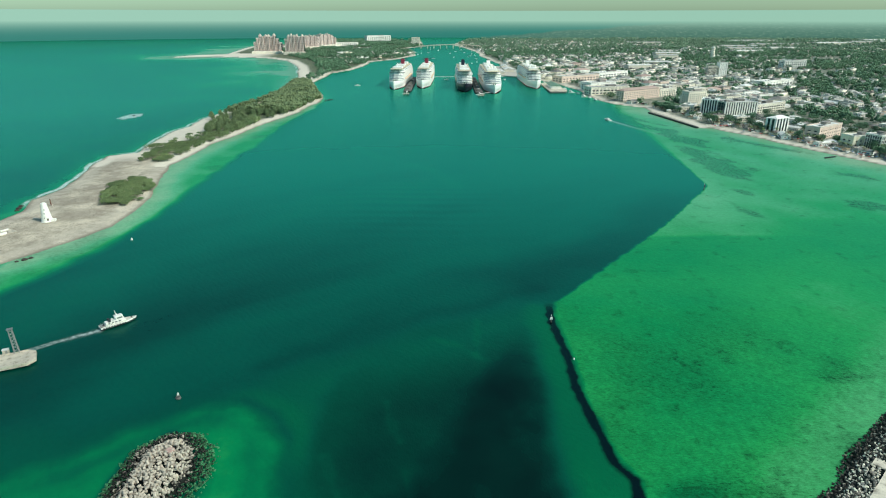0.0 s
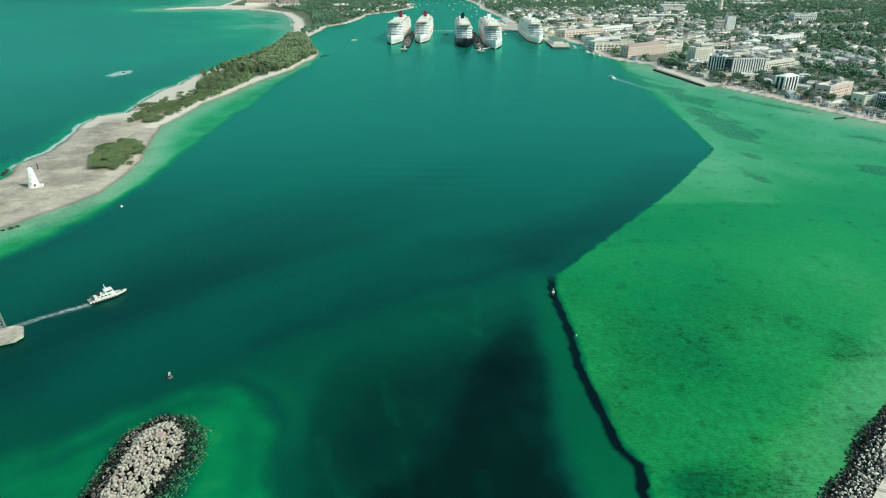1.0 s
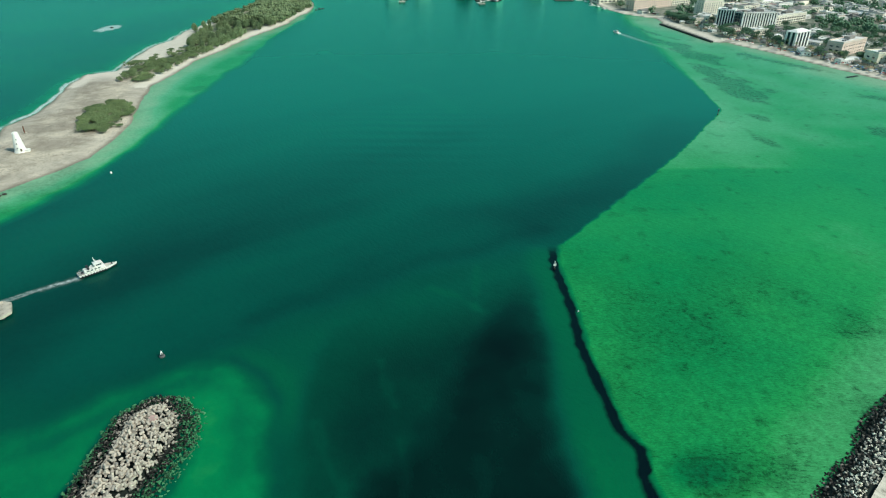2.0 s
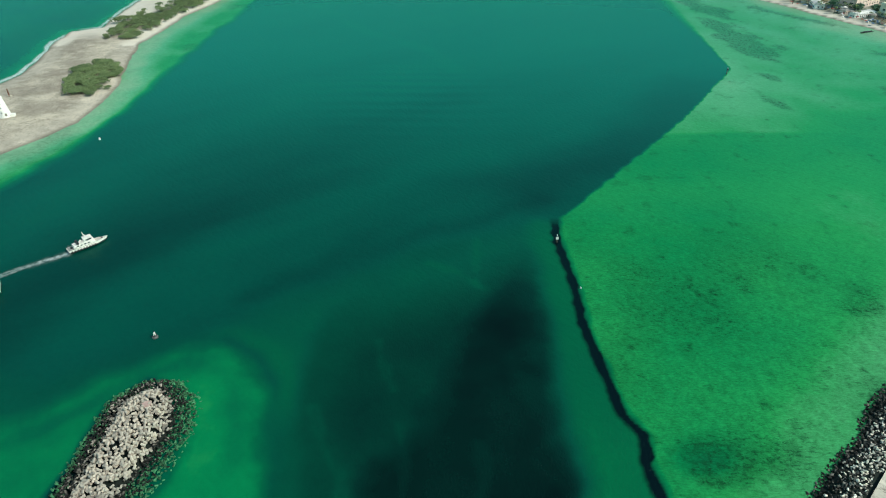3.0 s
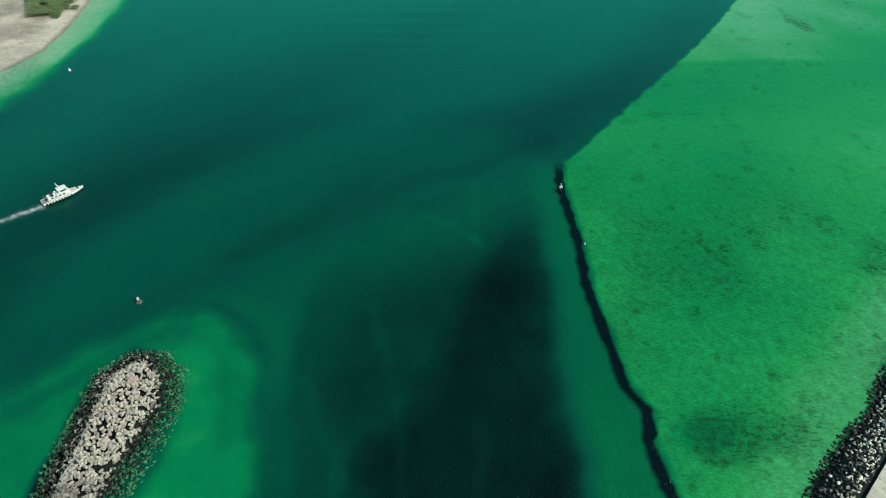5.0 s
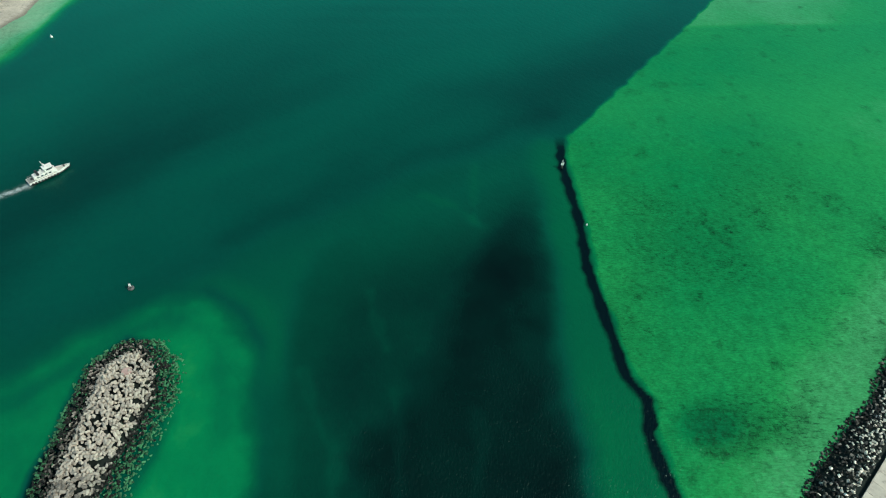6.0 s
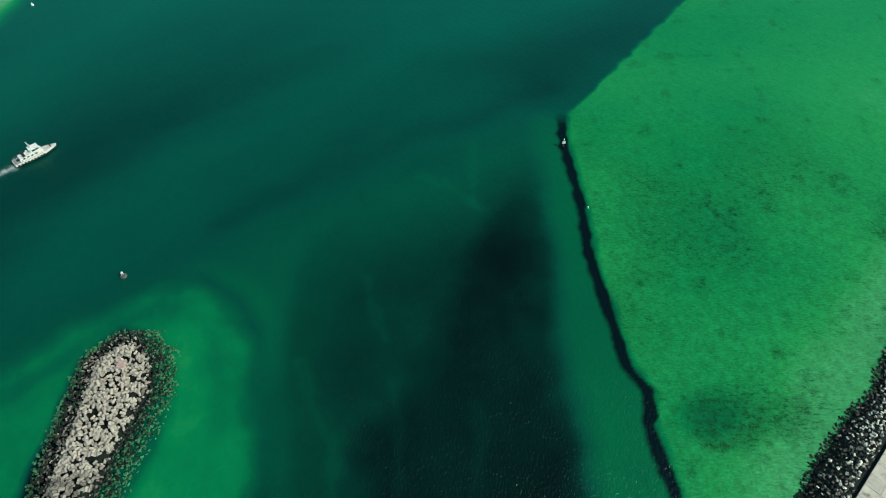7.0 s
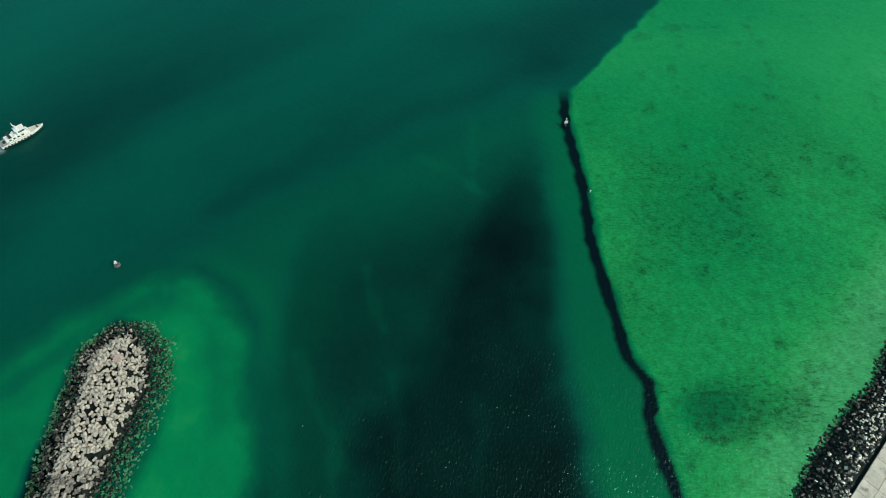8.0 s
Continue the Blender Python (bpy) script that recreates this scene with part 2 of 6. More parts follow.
# pale threads of sediment on the floor of the basin
THREADS = [[(17, 267), (16, 250), (15, 231)], [(-4, 247), (8, 240), (19, 228)], [(-22, 197), (-20, 186), (-15, 174)], [(-40, 166), (-36, 154), (-29, 141), (-26, 120)],
           [(-13, 160), (-10, 146), (-10, 130)], [(12, 151), (13, 140), (10, 128)]]
SHELF = [(-244, 288), (-233, 315), (-224, 334), (-217, 381), (-212, 423), (-214, 501), (-215, 584), (-218, 696), (-219, 831), (-211, 1028),
         (-214, 1150), (-300, 1300), (-420, 900), (-420, 300)]
BREAKWATER = [(-112, 40), (-110, 100), (-109, 132), (-107, 157), (-106, 169), (-98, 178), (-88, 178), (-80, 171), (-76, 158), (-77, 148), (-79, 131),
              (-81, 100), (-84, 40)]
MOLE = [(70, 96), (84, 112), (101, 133), (108, 139), (117, 147), (127, 154), (137, 166), (160, 184), (230, 240), (300, 250), (260, 120), (120, 60)]


def fan(rows, columns):
    """A sheet of quads round the harbour mouth: rings of growing distance, spokes over the full circle."""
    r, a = np.meshgrid(rows, columns, indexing="ij")
    x, y = (r * np.sin(a)).ravel(), (r * np.cos(a)).ravel()
    nr, nc = len(rows), len(columns)
    k = np.arange(nr * nc).reshape(nr, nc)
    nxt = np.roll(k, -1, axis=1)
    faces = np.stack([k[:-1], nxt[:-1], nxt[1:], k[1:]], -1).reshape(-1, 4)
    return x, y, faces


def sheet(name, x, y, z, faces, material, **layers):
    me = bpy.data.meshes.new(name)
    me.vertices.add(len(x))
    me.vertices.foreach_set("co", np.stack([x, y, z], -1).astype(np.float32).ravel())
    me.loops.add(faces.size)
    me.loops.foreach_set("vertex_index", faces.astype(np.int32).ravel())
    me.polygons.add(len(faces))
    me.polygons.foreach_set("loop_start", np.arange(0, faces.size, 4, dtype=np.int32))
    me.update(calc_edges=True)
    for key, v in layers.items():
        me.attributes.new(key, "FLOAT", "POINT").data.foreach_set("value", np.asarray(v, np.float32))
    me.polygons.foreach_set("use_smooth", np.ones(len(faces), bool))
    me.materials.append(material)
    return new(name, me)


def spokes(step_deg):
    front = np.radians(np.arange(-56, 56.01, step_deg))
    back = np.radians(np.arange(60, 301, 4.0))
    return np.concatenate([front, back])


def rings(first, px):
    out, d = [0.001, 6, 12, 18, 24, 30, 35, first], first
    while d < 4840:
        d += max(0.9, min(42, px * d * d / 150000))
        out.append(min(d, 4850))
    return np.array(out)


def land_far(x, y):
    wob = (fbm(x, y, 60, 3) - 0.5) * 14 + (fbm(x, y, 14, 5) - 0.5) * 5
    return np.maximum(inside(x, y, ISLAND), inside(x, y, TOWN)) + wob * np.clip(np.hypot(x, y) / 900, 0.35, 1.0)


def land_height(x, y):
    d = land_far(x, y)
    up = np.where(d > 0, 1 - np.exp(-np.maximum(d, 0) / 14), 0) * 2.2 + step(d, 60, 900) * 9
    up = up + step(inside(x, y, TOWN), 300, 2200) * 22 * fbm(x, y, 900, 9)
    return np.where(d > 0, up, np.maximum(d * 0.14, -9)), d


def build_ground():
    x, y, f = fan(rings(40, 1.6), spokes(0.16))
    z, d = land_height(x, y)
    isl, twn = inside(x, y, ISLAND), inside(x, y, TOWN)
    sand = step(d, 0, 3) * (1 - step(d + (fbm(x, y, 40, 8) - 0.5) * 12, 12, 22))
    sand = np.maximum(sand, step(isl, 0, 2) * (1 - step(isl, 26, 38)) * step(y, 1150, 1400) * (1 - step(x, -320, -300)))
    rock = np.maximum(step(isl, -5, 0) * (1 - step(y, 640, 700)), step(isl, -5, 0) * step(y, 560, 700) * (1 - step(isl, 8, 22)) * (1 - step(y, 1100, 1300)))
    west = x - np.interp(y, (600, 722, 895, 1055), (-360, -347, -356, -340))
    beach = step(isl, 0, 2) * (1 - step(west - np.interp(y, (600, 690, 748, 787, 880, 1000), (46, 24, 48, 40, 16, 10)) + (fbm(x, y, 20, 9) - 0.5) * 14, -4, 4)) * step(y, 600, 640) * (1 - step(y, 960, 1040))
    sand = np.maximum(sand, beach * 0.9)
    sand = np.maximum(sand, step(isl, 2, 12) * step(-x, 640, 740) * (y < 2620))
    sand = np.where((y < 590) & (isl > -20), sand * 0.25, sand)
    ob = sheet("ground", x, y, z, f, ground_material(), sand=sand, rock=rock, town=step(twn, 4, 20), wet=(1 - step(d, 0.5, 4.5)))
    return tagged(ob, "pale limestone and sand ground with scrub and town land", "ground", kind="structure")


def build_water():
    x, y, f = fan(rings(40, 1.5), spokes(0.11))
    big, mid = fbm(x, y, 160, 1), fbm(x, y, 45, 2)
    along, across = x * 0.80 + y * 0.60, -x * 0.60 + y * 0.80
    streak = fbm(along / 5, across, 34, 11)
    wx, wy = x + (fbm(x, y, 40, 61) - 0.5) * 26, y + (fbm(x, y, 40, 63) - 0.5) * 26
    depth = 0.706 + (streak - 0.5) * 0.12 + (big - 0.5) * 0.06
    for chain, wide, more in BANDS:
        depth = depth + more * np.exp(-(line_far(wx, wy, chain) / wide) ** 2)
    # far channel set shallower, so that its colour pales like hazy water
    depth = depth - step(y, 310, 1000) * 0.18
    past = (y - np.interp(x, (-130, -91, -72, -60, -40, -8, 20, 47), (183, 207, 217, 229, 241, 261, 273, 285))) * 0.86
    apron = step(-past + (fbm(x, y, 18, 65) - 0.5) * 9, -3, 9)
    depth = depth * (1 - apron) + apron * (0.625 - 0.10 * step(x, 36, 48) - 0.07 * step(x, 36, 46) * step(-y, -185, -145) + 0.05 * step(-past, 25, 4) + (mid - 0.5) * 0.10)
    pool = inside(x, y, BASIN) + (mid - 0.5) * 14
    basin = step(pool, -4, 7) * (1 - 0.75 * step(y - 0.35 * x, 195, 245))
    core = step(inside(x + (fbm(x, y, 30, 27) - 0.5) * 34, y, CORE) + (fbm(x, y, 9, 28) - 0.5) * 9, -5, 13) * (1 - 0.6 * step(y, 190, 264))
    depth = depth + basin * (0.118 + 0.047 * step(x, -46, -22) + (fbm(x, y, 26, 29) - 0.5) * 0.10) + core * (0.14 + 0.10 * (fbm(x, y, 30, 30) - 0.4))
    for chain in THREADS:
        depth = depth - 0.045 * np.exp(-((line_far(x, y, chain) + (fbm(x, y, 8, 67) - 0.5) * 5) / 1.8) ** 2)
    shoal = inside(x, y, SHOAL)
    s = step(shoal + (mid - 0.5) * 6 + (fbm(x, y, 10, 33) - 0.5) * 8, -4.0, 4.5)
    depth = depth * (1 - s) + s * (0.452 - 0.062 * step(x, -92, -74) - 0.05 * step(shoal, 3, 22) + (mid - 0.5) * 0.10 + (fbm(x, y, 9, 35) - 0.5) * 0.15)
    # rubble slope and the breakwater's shade, both painted as extra depth, darkest seaward
    shade_halo = step(inside(x, y, BREAKWATER) + (fbm(x, y, 10, 37) - 0.5) * 5, -3, 3.5)
    depth = depth + shade_halo * 0.8 * (0.3 + 0.7 * step(-92 - x, -4, 8))
    ring = np.exp(-((shoal - 9) / 3.0) ** 2) * step(y, 120, 160)
    depth = depth + ring * 0.05
    rim = np.exp(-((shoal + 3.5) / 2.5) ** 2) * step(y, 165, 180) * step(x, -84, -72)
    depth = depth + rim * 0.07
    far_rim = np.exp(-((shoal + 9) / 4.0) ** 2) * step(y, 60, 130) * step(x, -92, -70)
    depth = depth - far_rim * 0.05
    bank = inside(x, y, BANK)
    soft_edge = step(y, 540, 900) * 20
    b = step(bank + (fbm(x, y, 6, 4) - 0.5) * 3, -1.2 - soft_edge, 1.6 + soft_edge)
    flat = 0.285 + (fbm(x, y, 70, 6) - 0.5) * 0.14 - step(y - 0.02 * x + (mid - 0.5) * 8, 381, 388) * 0.065 * (1 - step(x, 205, 270)) - step(y, 390, 560) * 0.085 + (fbm(x, y, 45, 71) - 0.5) * 0.10 * step(y, 380, 460)
    twn = inside(x, y, TOWN)
    flat = flat - 0.05 * step(x, 70, 170) - step(twn, -90, -5) * 0.10 - 0.09 * step(inside(x, y, MOLE), -34, -4) + 0.035 * np.exp(-((x - 105) / 40) ** 2 - ((y - 285) / 45) ** 2) + 0.055 * np.exp(-((x - 112) / 58) ** 2 - ((y - 215) / 66) ** 2)
    # sheen on the swell painted as pale stripes of shallower depth
    swell = np.exp(-((x + 26) / 60) ** 2 - ((y - 468) / 70) ** 2) * (0.5 + 0.5 * np.sin(y * 0.40 + 5 * fbm(x, y, 60, 43)))
    drift = np.exp(-((line_far(x, y, [(-140, 760), (-70, 640), (-10, 580), (12, 520)]) - 2) / 6) ** 2) * fbm(x, y, 30, 45)
    depth = depth - swell * 0.09 - drift * 0.10
    flat = flat + 0.06 * np.exp(-((x - 90) / 16) ** 2 - ((y - 149) / 9) ** 2) + 0.13 * np.exp(-((x - 78) / 8) ** 2 - ((y - 146) / 5) ** 2)
    depth = depth * (1 - b) + flat * b
    shelf = step(inside(x, y, SHELF) + (mid - 0.5) * 14, -5, 9)
    isl = inside(x, y, ISLAND)
    depth = depth * (1 - shelf) + shelf * (0.07 + 0.15 * step(-isl, 6, 36) + (fbm(x, y, 18, 7) - 0.5) * 0.12)
    sea = step(-(x + 262 + 0.045 * (y - 300)), 0, 10) * step(y, 250, 300)
    sea = np.maximum(sea, step(-(x + 380), 0, 30))
    sea_d = 0.60 + (big - 0.5) * 0.60 + (streak - 0.5) * 0.24 + (mid - 0.5) * 0.20 - 0.50 * step(-isl, 420, 20) * step(y, 900, 1500) - 0.16 * step(isl, -60, -4)
    far_sea = sea * (1 - shelf * (isl > -60) * (x > -262 - 0.045 * (y - 300)))
    depth = depth * (1 - far_sea) + far_sea * sea_d
    land = land_far(x, y)
    depth = depth * (1 - step(land, -26, 0) * 0.5)
    weed = b * (0.14 + 0.38 * step(fbm(x, y, 40, 12), 0.46, 0.66)) * (1 - 0.85 * step(y, 215, 320))
    weed = weed + b * step(fbm(x, y, 22, 14) + 0.42 * np.exp(-(((x - 84) / 15) ** 2 + ((y - 147) / 9) ** 2)), 0.60, 0.85) * (1 - step(y, 200, 280)) * 0.8
    weed = weed + b * 0.9 * step(fbm(x, y, 7, 57) + np.exp(-((x - 80) / 11) ** 2 - ((y - 145) / 7) ** 2) * 0.55, 0.62, 0.95)
    band = np.exp(-(line_far(x, y, [(274, 920), (282, 819), (292, 750), (294, 690), (272, 612), (281, 580)]) / 27) ** 2)
    band = np.maximum(band, np.exp(-(line_far(x, y, [(357, 755), (372, 705), (408, 660)]) / 11) ** 2))
    spots = np.exp(-((x - 235) / 13) ** 2 - ((y - 450) / 30) ** 2) + np.exp(-((x - 262) / 10) ** 2 - ((y - 504) / 18) ** 2) + np.exp(-((x - 386) / 26) ** 2 - ((y - 562) / 26) ** 2) + np.exp(-((x - 342) / 20) ** 2 - ((y - 458) / 16) ** 2)
    weed = weed + b * step(fbm(x + y * 0.3, y * 0.4, 15, 15) + (np.maximum(band, spots) - 0.55) * 0.42, 0.52, 0.66) * (1 - step(twn, -22, -8)) * step(y, 400, 440)
    weed = weed + shelf * 0.45 * step(fbm(x, y, 34, 16), 0.52, 0.66)
    xs_, ys_ = np.array(TRENCH[::-1]).T
    t = line_far(x, y, TRENCH) + (fbm(x, y, 4, 17) - 0.5) * 2.0
    trench = (1 - step(np.where(x > np.interp(y, ys_, xs_), t * 1.25, t * 0.74), 1.1, 2.5)) * (1 - step(y, 276, 288))
    foam = (1 - step(np.abs(land + 2.5 + (fbm(x, y, 25, 47) - 0.5) * 6), 0, 3.2)) * far_sea * 1.7 * (isl > -30) * step(fbm(x, y, 60, 48), 0.35, 0.5)
    reef = step(np.exp(-(((x + 476) / 14) ** 2 + ((y - 925) / 30) ** 2)) * (0.3 + 1.4 * fbm(x, y, 18, 49)), 0.28, 0.48)
    foam = np.maximum(foam, reef)
    wake = [(-158, 263), (-165, 255), (-174, 248), (-181, 242), (-188, 235), (-204, 222)]
    gone = np.clip((-x - 158) / 52, 0, 1)
    wd = line_far(x, y, wake) + (fbm(x, y, 4, 20) - 0.5) * 1.4
    foam = np.maximum(foam, (1 - step(np.abs(wd - gone * 1.3), 0.2, 1.3)) * (1 - gone) * 0.9 * (x < -157))
    boil = np.exp(-((line_far(x, y, [(-165, 255), (-176, 246)]) + (fbm(x, y, 3, 55) - 0.5) * 2) / 1.7) ** 2) * (1 - step(-x, 166, 184))
    foam = np.maximum(foam, boil * 0.75)
    ferry = line_far(x, y, [(241, 897), (263, 822), (285, 760)])
    foam = np.maximum(foam, (1 - step(ferry, 1.0, 5.0)) * 0.7 * np.clip((y - 745) / 150, 0, 1) * (y < 897))
    ob = sheet("water", x, y, np.zeros_like(x), f, water_material(), depth=np.clip(depth, 0, 1), weed=np.clip(weed, 0, 1), open_sea=far_sea,
               far_haze=step(y, 200, 620) * (1 - b) * (1 - shelf) * (1 - far_sea * (0.7 + 0.25 * step(isl, -260, -20))), trench=trench, murk=np.maximum(apron * (1 - s) * (0.55 + 0.45 * basin), b * 0.2 * (1 - step(y, 330, 440))), ripple=np.maximum(b * (1 - 0.65 * step(y + 0.2 * x, 230, 340)), 0.4 * shelf), foam=np.clip(foam, 0, 1))
    return tagged(ob, "clear green and teal harbour water over sand and a dredged channel", "water", kind="structure")


build_ground()
build_water()


# ---- building blocks ----
class Shape:
    """Collects simple solids into one mesh."""

    def __init__(self):
        self.v, self.f = [], []

    def add(self, verts, faces):
        k = len(self.v)
        self.v += [tuple(p) for p in verts]
        self.f += [tuple(i + k for i in face) for face in faces]
        return self

    def box(self, cx, cy, z0, sx, sy, sz, rz=0.0, taper=1.0):
        c, s = math.cos(radians(rz)), math.sin(radians(rz))
        pts = []
        for z, k in ((z0, 1.0), (z0 + sz, taper)):
            for ax, ay in ((-1, -1), (1, -1), (1, 1), (-1, 1)):
                x, y = ax * sx / 2 * k, ay * sy / 2 * k
                pts.append((cx + x * c - y * s, cy + x * s + y * c, z))
        return self.add(pts, [(3, 2, 1, 0), (4, 5, 6, 7), (0, 1, 5, 4), (1, 2, 6, 5), (2, 3, 7, 6), (3, 0, 4, 7)])

    def prism(self, pts, z0, z1, grow=1.0):
        n = len(pts)
        mx, my = sum(p[0] for p in pts) / n, sum(p[1] for p in pts) / n
        low = [(x, y, z0) for x, y in pts]
        top = [(mx + (x - mx) * grow, my + (y - my) * grow, z1) for x, y in pts]
        return self.add(low + top, [tuple(range(n - 1, -1, -1)), tuple(range(n, 2 * n))] + [(i, (i + 1) % n, n + (i + 1) % n, n + i) for i in range(n)])

    def cone(self, cx, cy, z0, z1, r0, r1, n=12):
        ring = [(math.cos(2 * math.pi * i / n), math.sin(2 * math.pi * i / n)) for i in range(n)]
        low = [(cx + r0 * a, cy + r0 * b, z0) for a, b in ring]
        top = [(cx + r1 * a, cy + r1 * b, z1) for a, b in ring]
        return self.add(low + top, [tuple(range(n - 1, -1, -1)), tuple(range(n, 2 * n))] + [(i, (i + 1) % n, n + (i + 1) % n, n + i) for i in range(n)])

    def bar(self, p, q, r, n=6):
        p, q = Vector(p), Vector(q)
        m = Matrix.Translation(p) @ (q - p).to_track_quat("Z", "Y").to_matrix().to_4x4()
        one = Shape().cone(0, 0, 0, (q - p).length, r, r, n)
        return self.add([m @ Vector(v) for v in one.v], one.f)

    def loft(self, rings):
        n = len(rings[0])
        pts = [p for ring in rings for p in ring]
        faces = [(k * n + i, k * n + (i + 1) % n, (k + 1) * n + (i + 1) % n, (k + 1) * n + i) for k in range(len(rings) - 1) for i in range(n)]
        return self.add(pts, faces + [tuple(range(n - 1, -1, -1)), tuple(range((len(rings) - 1) * n, len(rings) * n))])

    def gable(self, cx, cy, z0, sx, sy, h, rz=0.0, hip=0.0, over=0.4):
        """A pitched roof with its ridge along x; hip draws the ridge's ends in."""
        c, s = math.cos(radians(rz)), math.sin(radians(rz))
        a, b = sx / 2 + over, sy / 2 + over
        raw = [(-a, -b, 0), (a, -b, 0), (a, b, 0), (-a, b, 0), (-a, -b, 0.25), (a, -b, 0.25), (a, b, 0.25), (-a, b, 0.25), (-a + hip * b, 0, h), (a - hip * b, 0, h)]
        pts = [(cx + x * c - y * s, cy + x * s + y * c, z0 + z) for x, y, z in raw]
        return self.add(pts, [(3, 2, 1, 0), (0, 1, 5, 4), (1, 2, 6, 5), (2, 3, 7, 6), (3, 0, 4, 7), (4, 5, 9, 8), (6, 7, 8, 9), (5, 6, 9), (7, 4, 8)])

    def ball(self, cx, cy, cz, r, n=8, m=5, sz=1.0):
        rings = []
        for j in range(1, m):
            t = math.pi * j / m
            rings.append([(cx + r * math.sin(t) * math.cos(2 * math.pi * i / n), cy + r * math.sin(t) * math.sin(2 * math.pi * i / n), cz - r * sz * math.cos(t)) for i in range(n)])
        return self.loft(rings)

    def mesh(self, name, material, smooth=False):
        me = bpy.data.meshes.new(name)
        me.from_pydata(self.v, [], self.f)
        me.materials.append(material)
        if smooth:
            me.polygons.foreach_set("use_smooth", np.ones(len(me.polygons), bool))
        me.update()
        return me


def part(name, shape, material, parent, label="", smooth=False):
    """One mesh under a thing or under a part."""
    me = shape if isinstance(shape, bpy.types.Mesh) else shape.mesh(name, material, smooth)
    ob = new(name, me)
    ob.parent = parent
    return tagged(ob, label)


def thing(name, m, label, category, group=""):
    ob = tagged(new(name), label, category, group)
    ob.empty_display_size = 0.1
    ob.matrix_world = m
    return ob


def height_at(x, y):
    z, d = land_height(np.atleast_1d(np.asarray(x, float)), np.atleast_1d(np.asarray(y, float)))
    return z, d


def ground_z(x, y):
    return float(height_at(x, y)[0][0])


def scatter(name, verts, faces, places, material, turn, size, squash=None):
    """Many copies of one small triangle shape in one mesh, for what nobody could count."""
    n, k = len(places), len(verts)
    c, s = np.cos(turn)[:, None], np.sin(turn)[:, None]
    v = np.asarray(verts, float)
    sq = np.ones(n) if squash is None else squash
    x = (v[:, 0] * c - v[:, 1] * s) * size[:, None] + places[:, :1]
    y = (v[:, 0] * s + v[:, 1] * c) * size[:, None] + places[:, 1:2]
    z = v[:, 2] * (size * sq)[:, None] + places[:, 2:3]
    co = np.stack([x, y, z], -1).reshape(-1, 3)
    f = (np.asarray(faces)[None] + (np.arange(n) * k)[:, None, None]).reshape(-1, 3)
    me = bpy.data.meshes.new(name)
    me.vertices.add(len(co))
    me.vertices.foreach_set("co", co.astype(np.float32).ravel())
    me.loops.add(f.size)
    me.loops.foreach_set("vertex_index", f.astype(np.int32).ravel())
    me.polygons.add(len(f))
    me.polygons.foreach_set("loop_start", np.arange(0, f.size, 3, dtype=np.int32))
    me.update(calc_edges=True)
    me.materials.append(material)
    return new(name, me)


def triangles(shape):
    return np.array(shape.v), np.array([(f[0], f[i], f[i + 1]) for f in shape.f for i in range(1, len(f) - 1)])


rng = random.Random(7)
nrng = np.random.default_rng(5)

CONCRETE = surface("weathered_concrete", lin(196, 186, 166), lin(168, 160, 144), 0.9, 0.9, stain=lin(128, 120, 104))
STEEL = surface("grey_steel", lin(150, 150, 146), lin(120, 122, 120), 1.5, 0.5, 0.4)
DARK_STEEL = surface("dark_steel", lin(52, 54, 56), lin(40, 42, 46), 1.5, 0.6, 0.3)
WHITE = surface("white_paint", lin(236, 232, 222), lin(218, 214, 204), 0.6, 0.5, bump=0.05, vary=0.03)
SHIP_WHITE = surface("ship_white", lin(240, 238, 230), lin(226, 224, 216), 0.2, 0.4, bump=0.03, vary=0.02)
NAVY = surface("navy_hull", lin(22, 28, 44), lin(16, 20, 34), 0.3, 0.35, bump=0.03, vary=0.02)
GLASS = surface("dark_glazing", lin(46, 58, 64), lin(30, 40, 46), 0.3, 0.12, bump=0.02)
RED = surface("red_paint", lin(176, 40, 46), lin(150, 34, 40), 0.6, 0.45, bump=0.05)
MAROON = surface("maroon_funnel", lin(138, 44, 58), lin(112, 36, 50), 0.6, 0.45, bump=0.05)
ORANGE = surface("orange_paint", lin(226, 120, 50), lin(206, 100, 40), 0.8, 0.5)
BLACK = surface("black_rubber", lin(26, 26, 26), lin(36, 36, 34), 1.2, 0.85)
BARK = surface("bark", lin(92, 80, 66), lin(70, 60, 50), 3.0, 0.95)
WOOD = surface("grey_timber", lin(120, 110, 96), lin(94, 86, 74), 2.0, 0.9)
ROOF_PALE = surface("pale_roof", lin(212, 210, 202), lin(168, 166, 158), 0.5, 0.8, vary=0.3, stain=lin(134, 128, 118))
ROOF_WHITE = surface("white_roof", lin(228, 226, 218), lin(206, 204, 196), 0.5, 0.8, vary=0.1)
ROOF_GREY = surface("grey_roof", lin(140, 136, 128), lin(112, 108, 102), 0.5, 0.85, vary=0.25)
ROOF_RED = surface("terracotta_roof", lin(168, 146, 134), lin(142, 122, 112), 0.8, 0.85, vary=0.2)
WALL_CREAM = surface("cream_render", lin(226, 218, 200), lin(208, 200, 182), 0.4, 0.85, vary=0.15)
WALL_PINK = surface("pink_render", lin(222, 200, 184), lin(206, 184, 168), 0.4, 0.85, vary=0.1)
WALL_WHITE = surface("white_render", lin(238, 236, 226), lin(222, 218, 208), 0.4, 0.85, vary=0.1)
WALL_YELLOW = surface("yellow_render", lin(226, 220, 194), lin(210, 202, 176), 0.4, 0.85, vary=0.1)


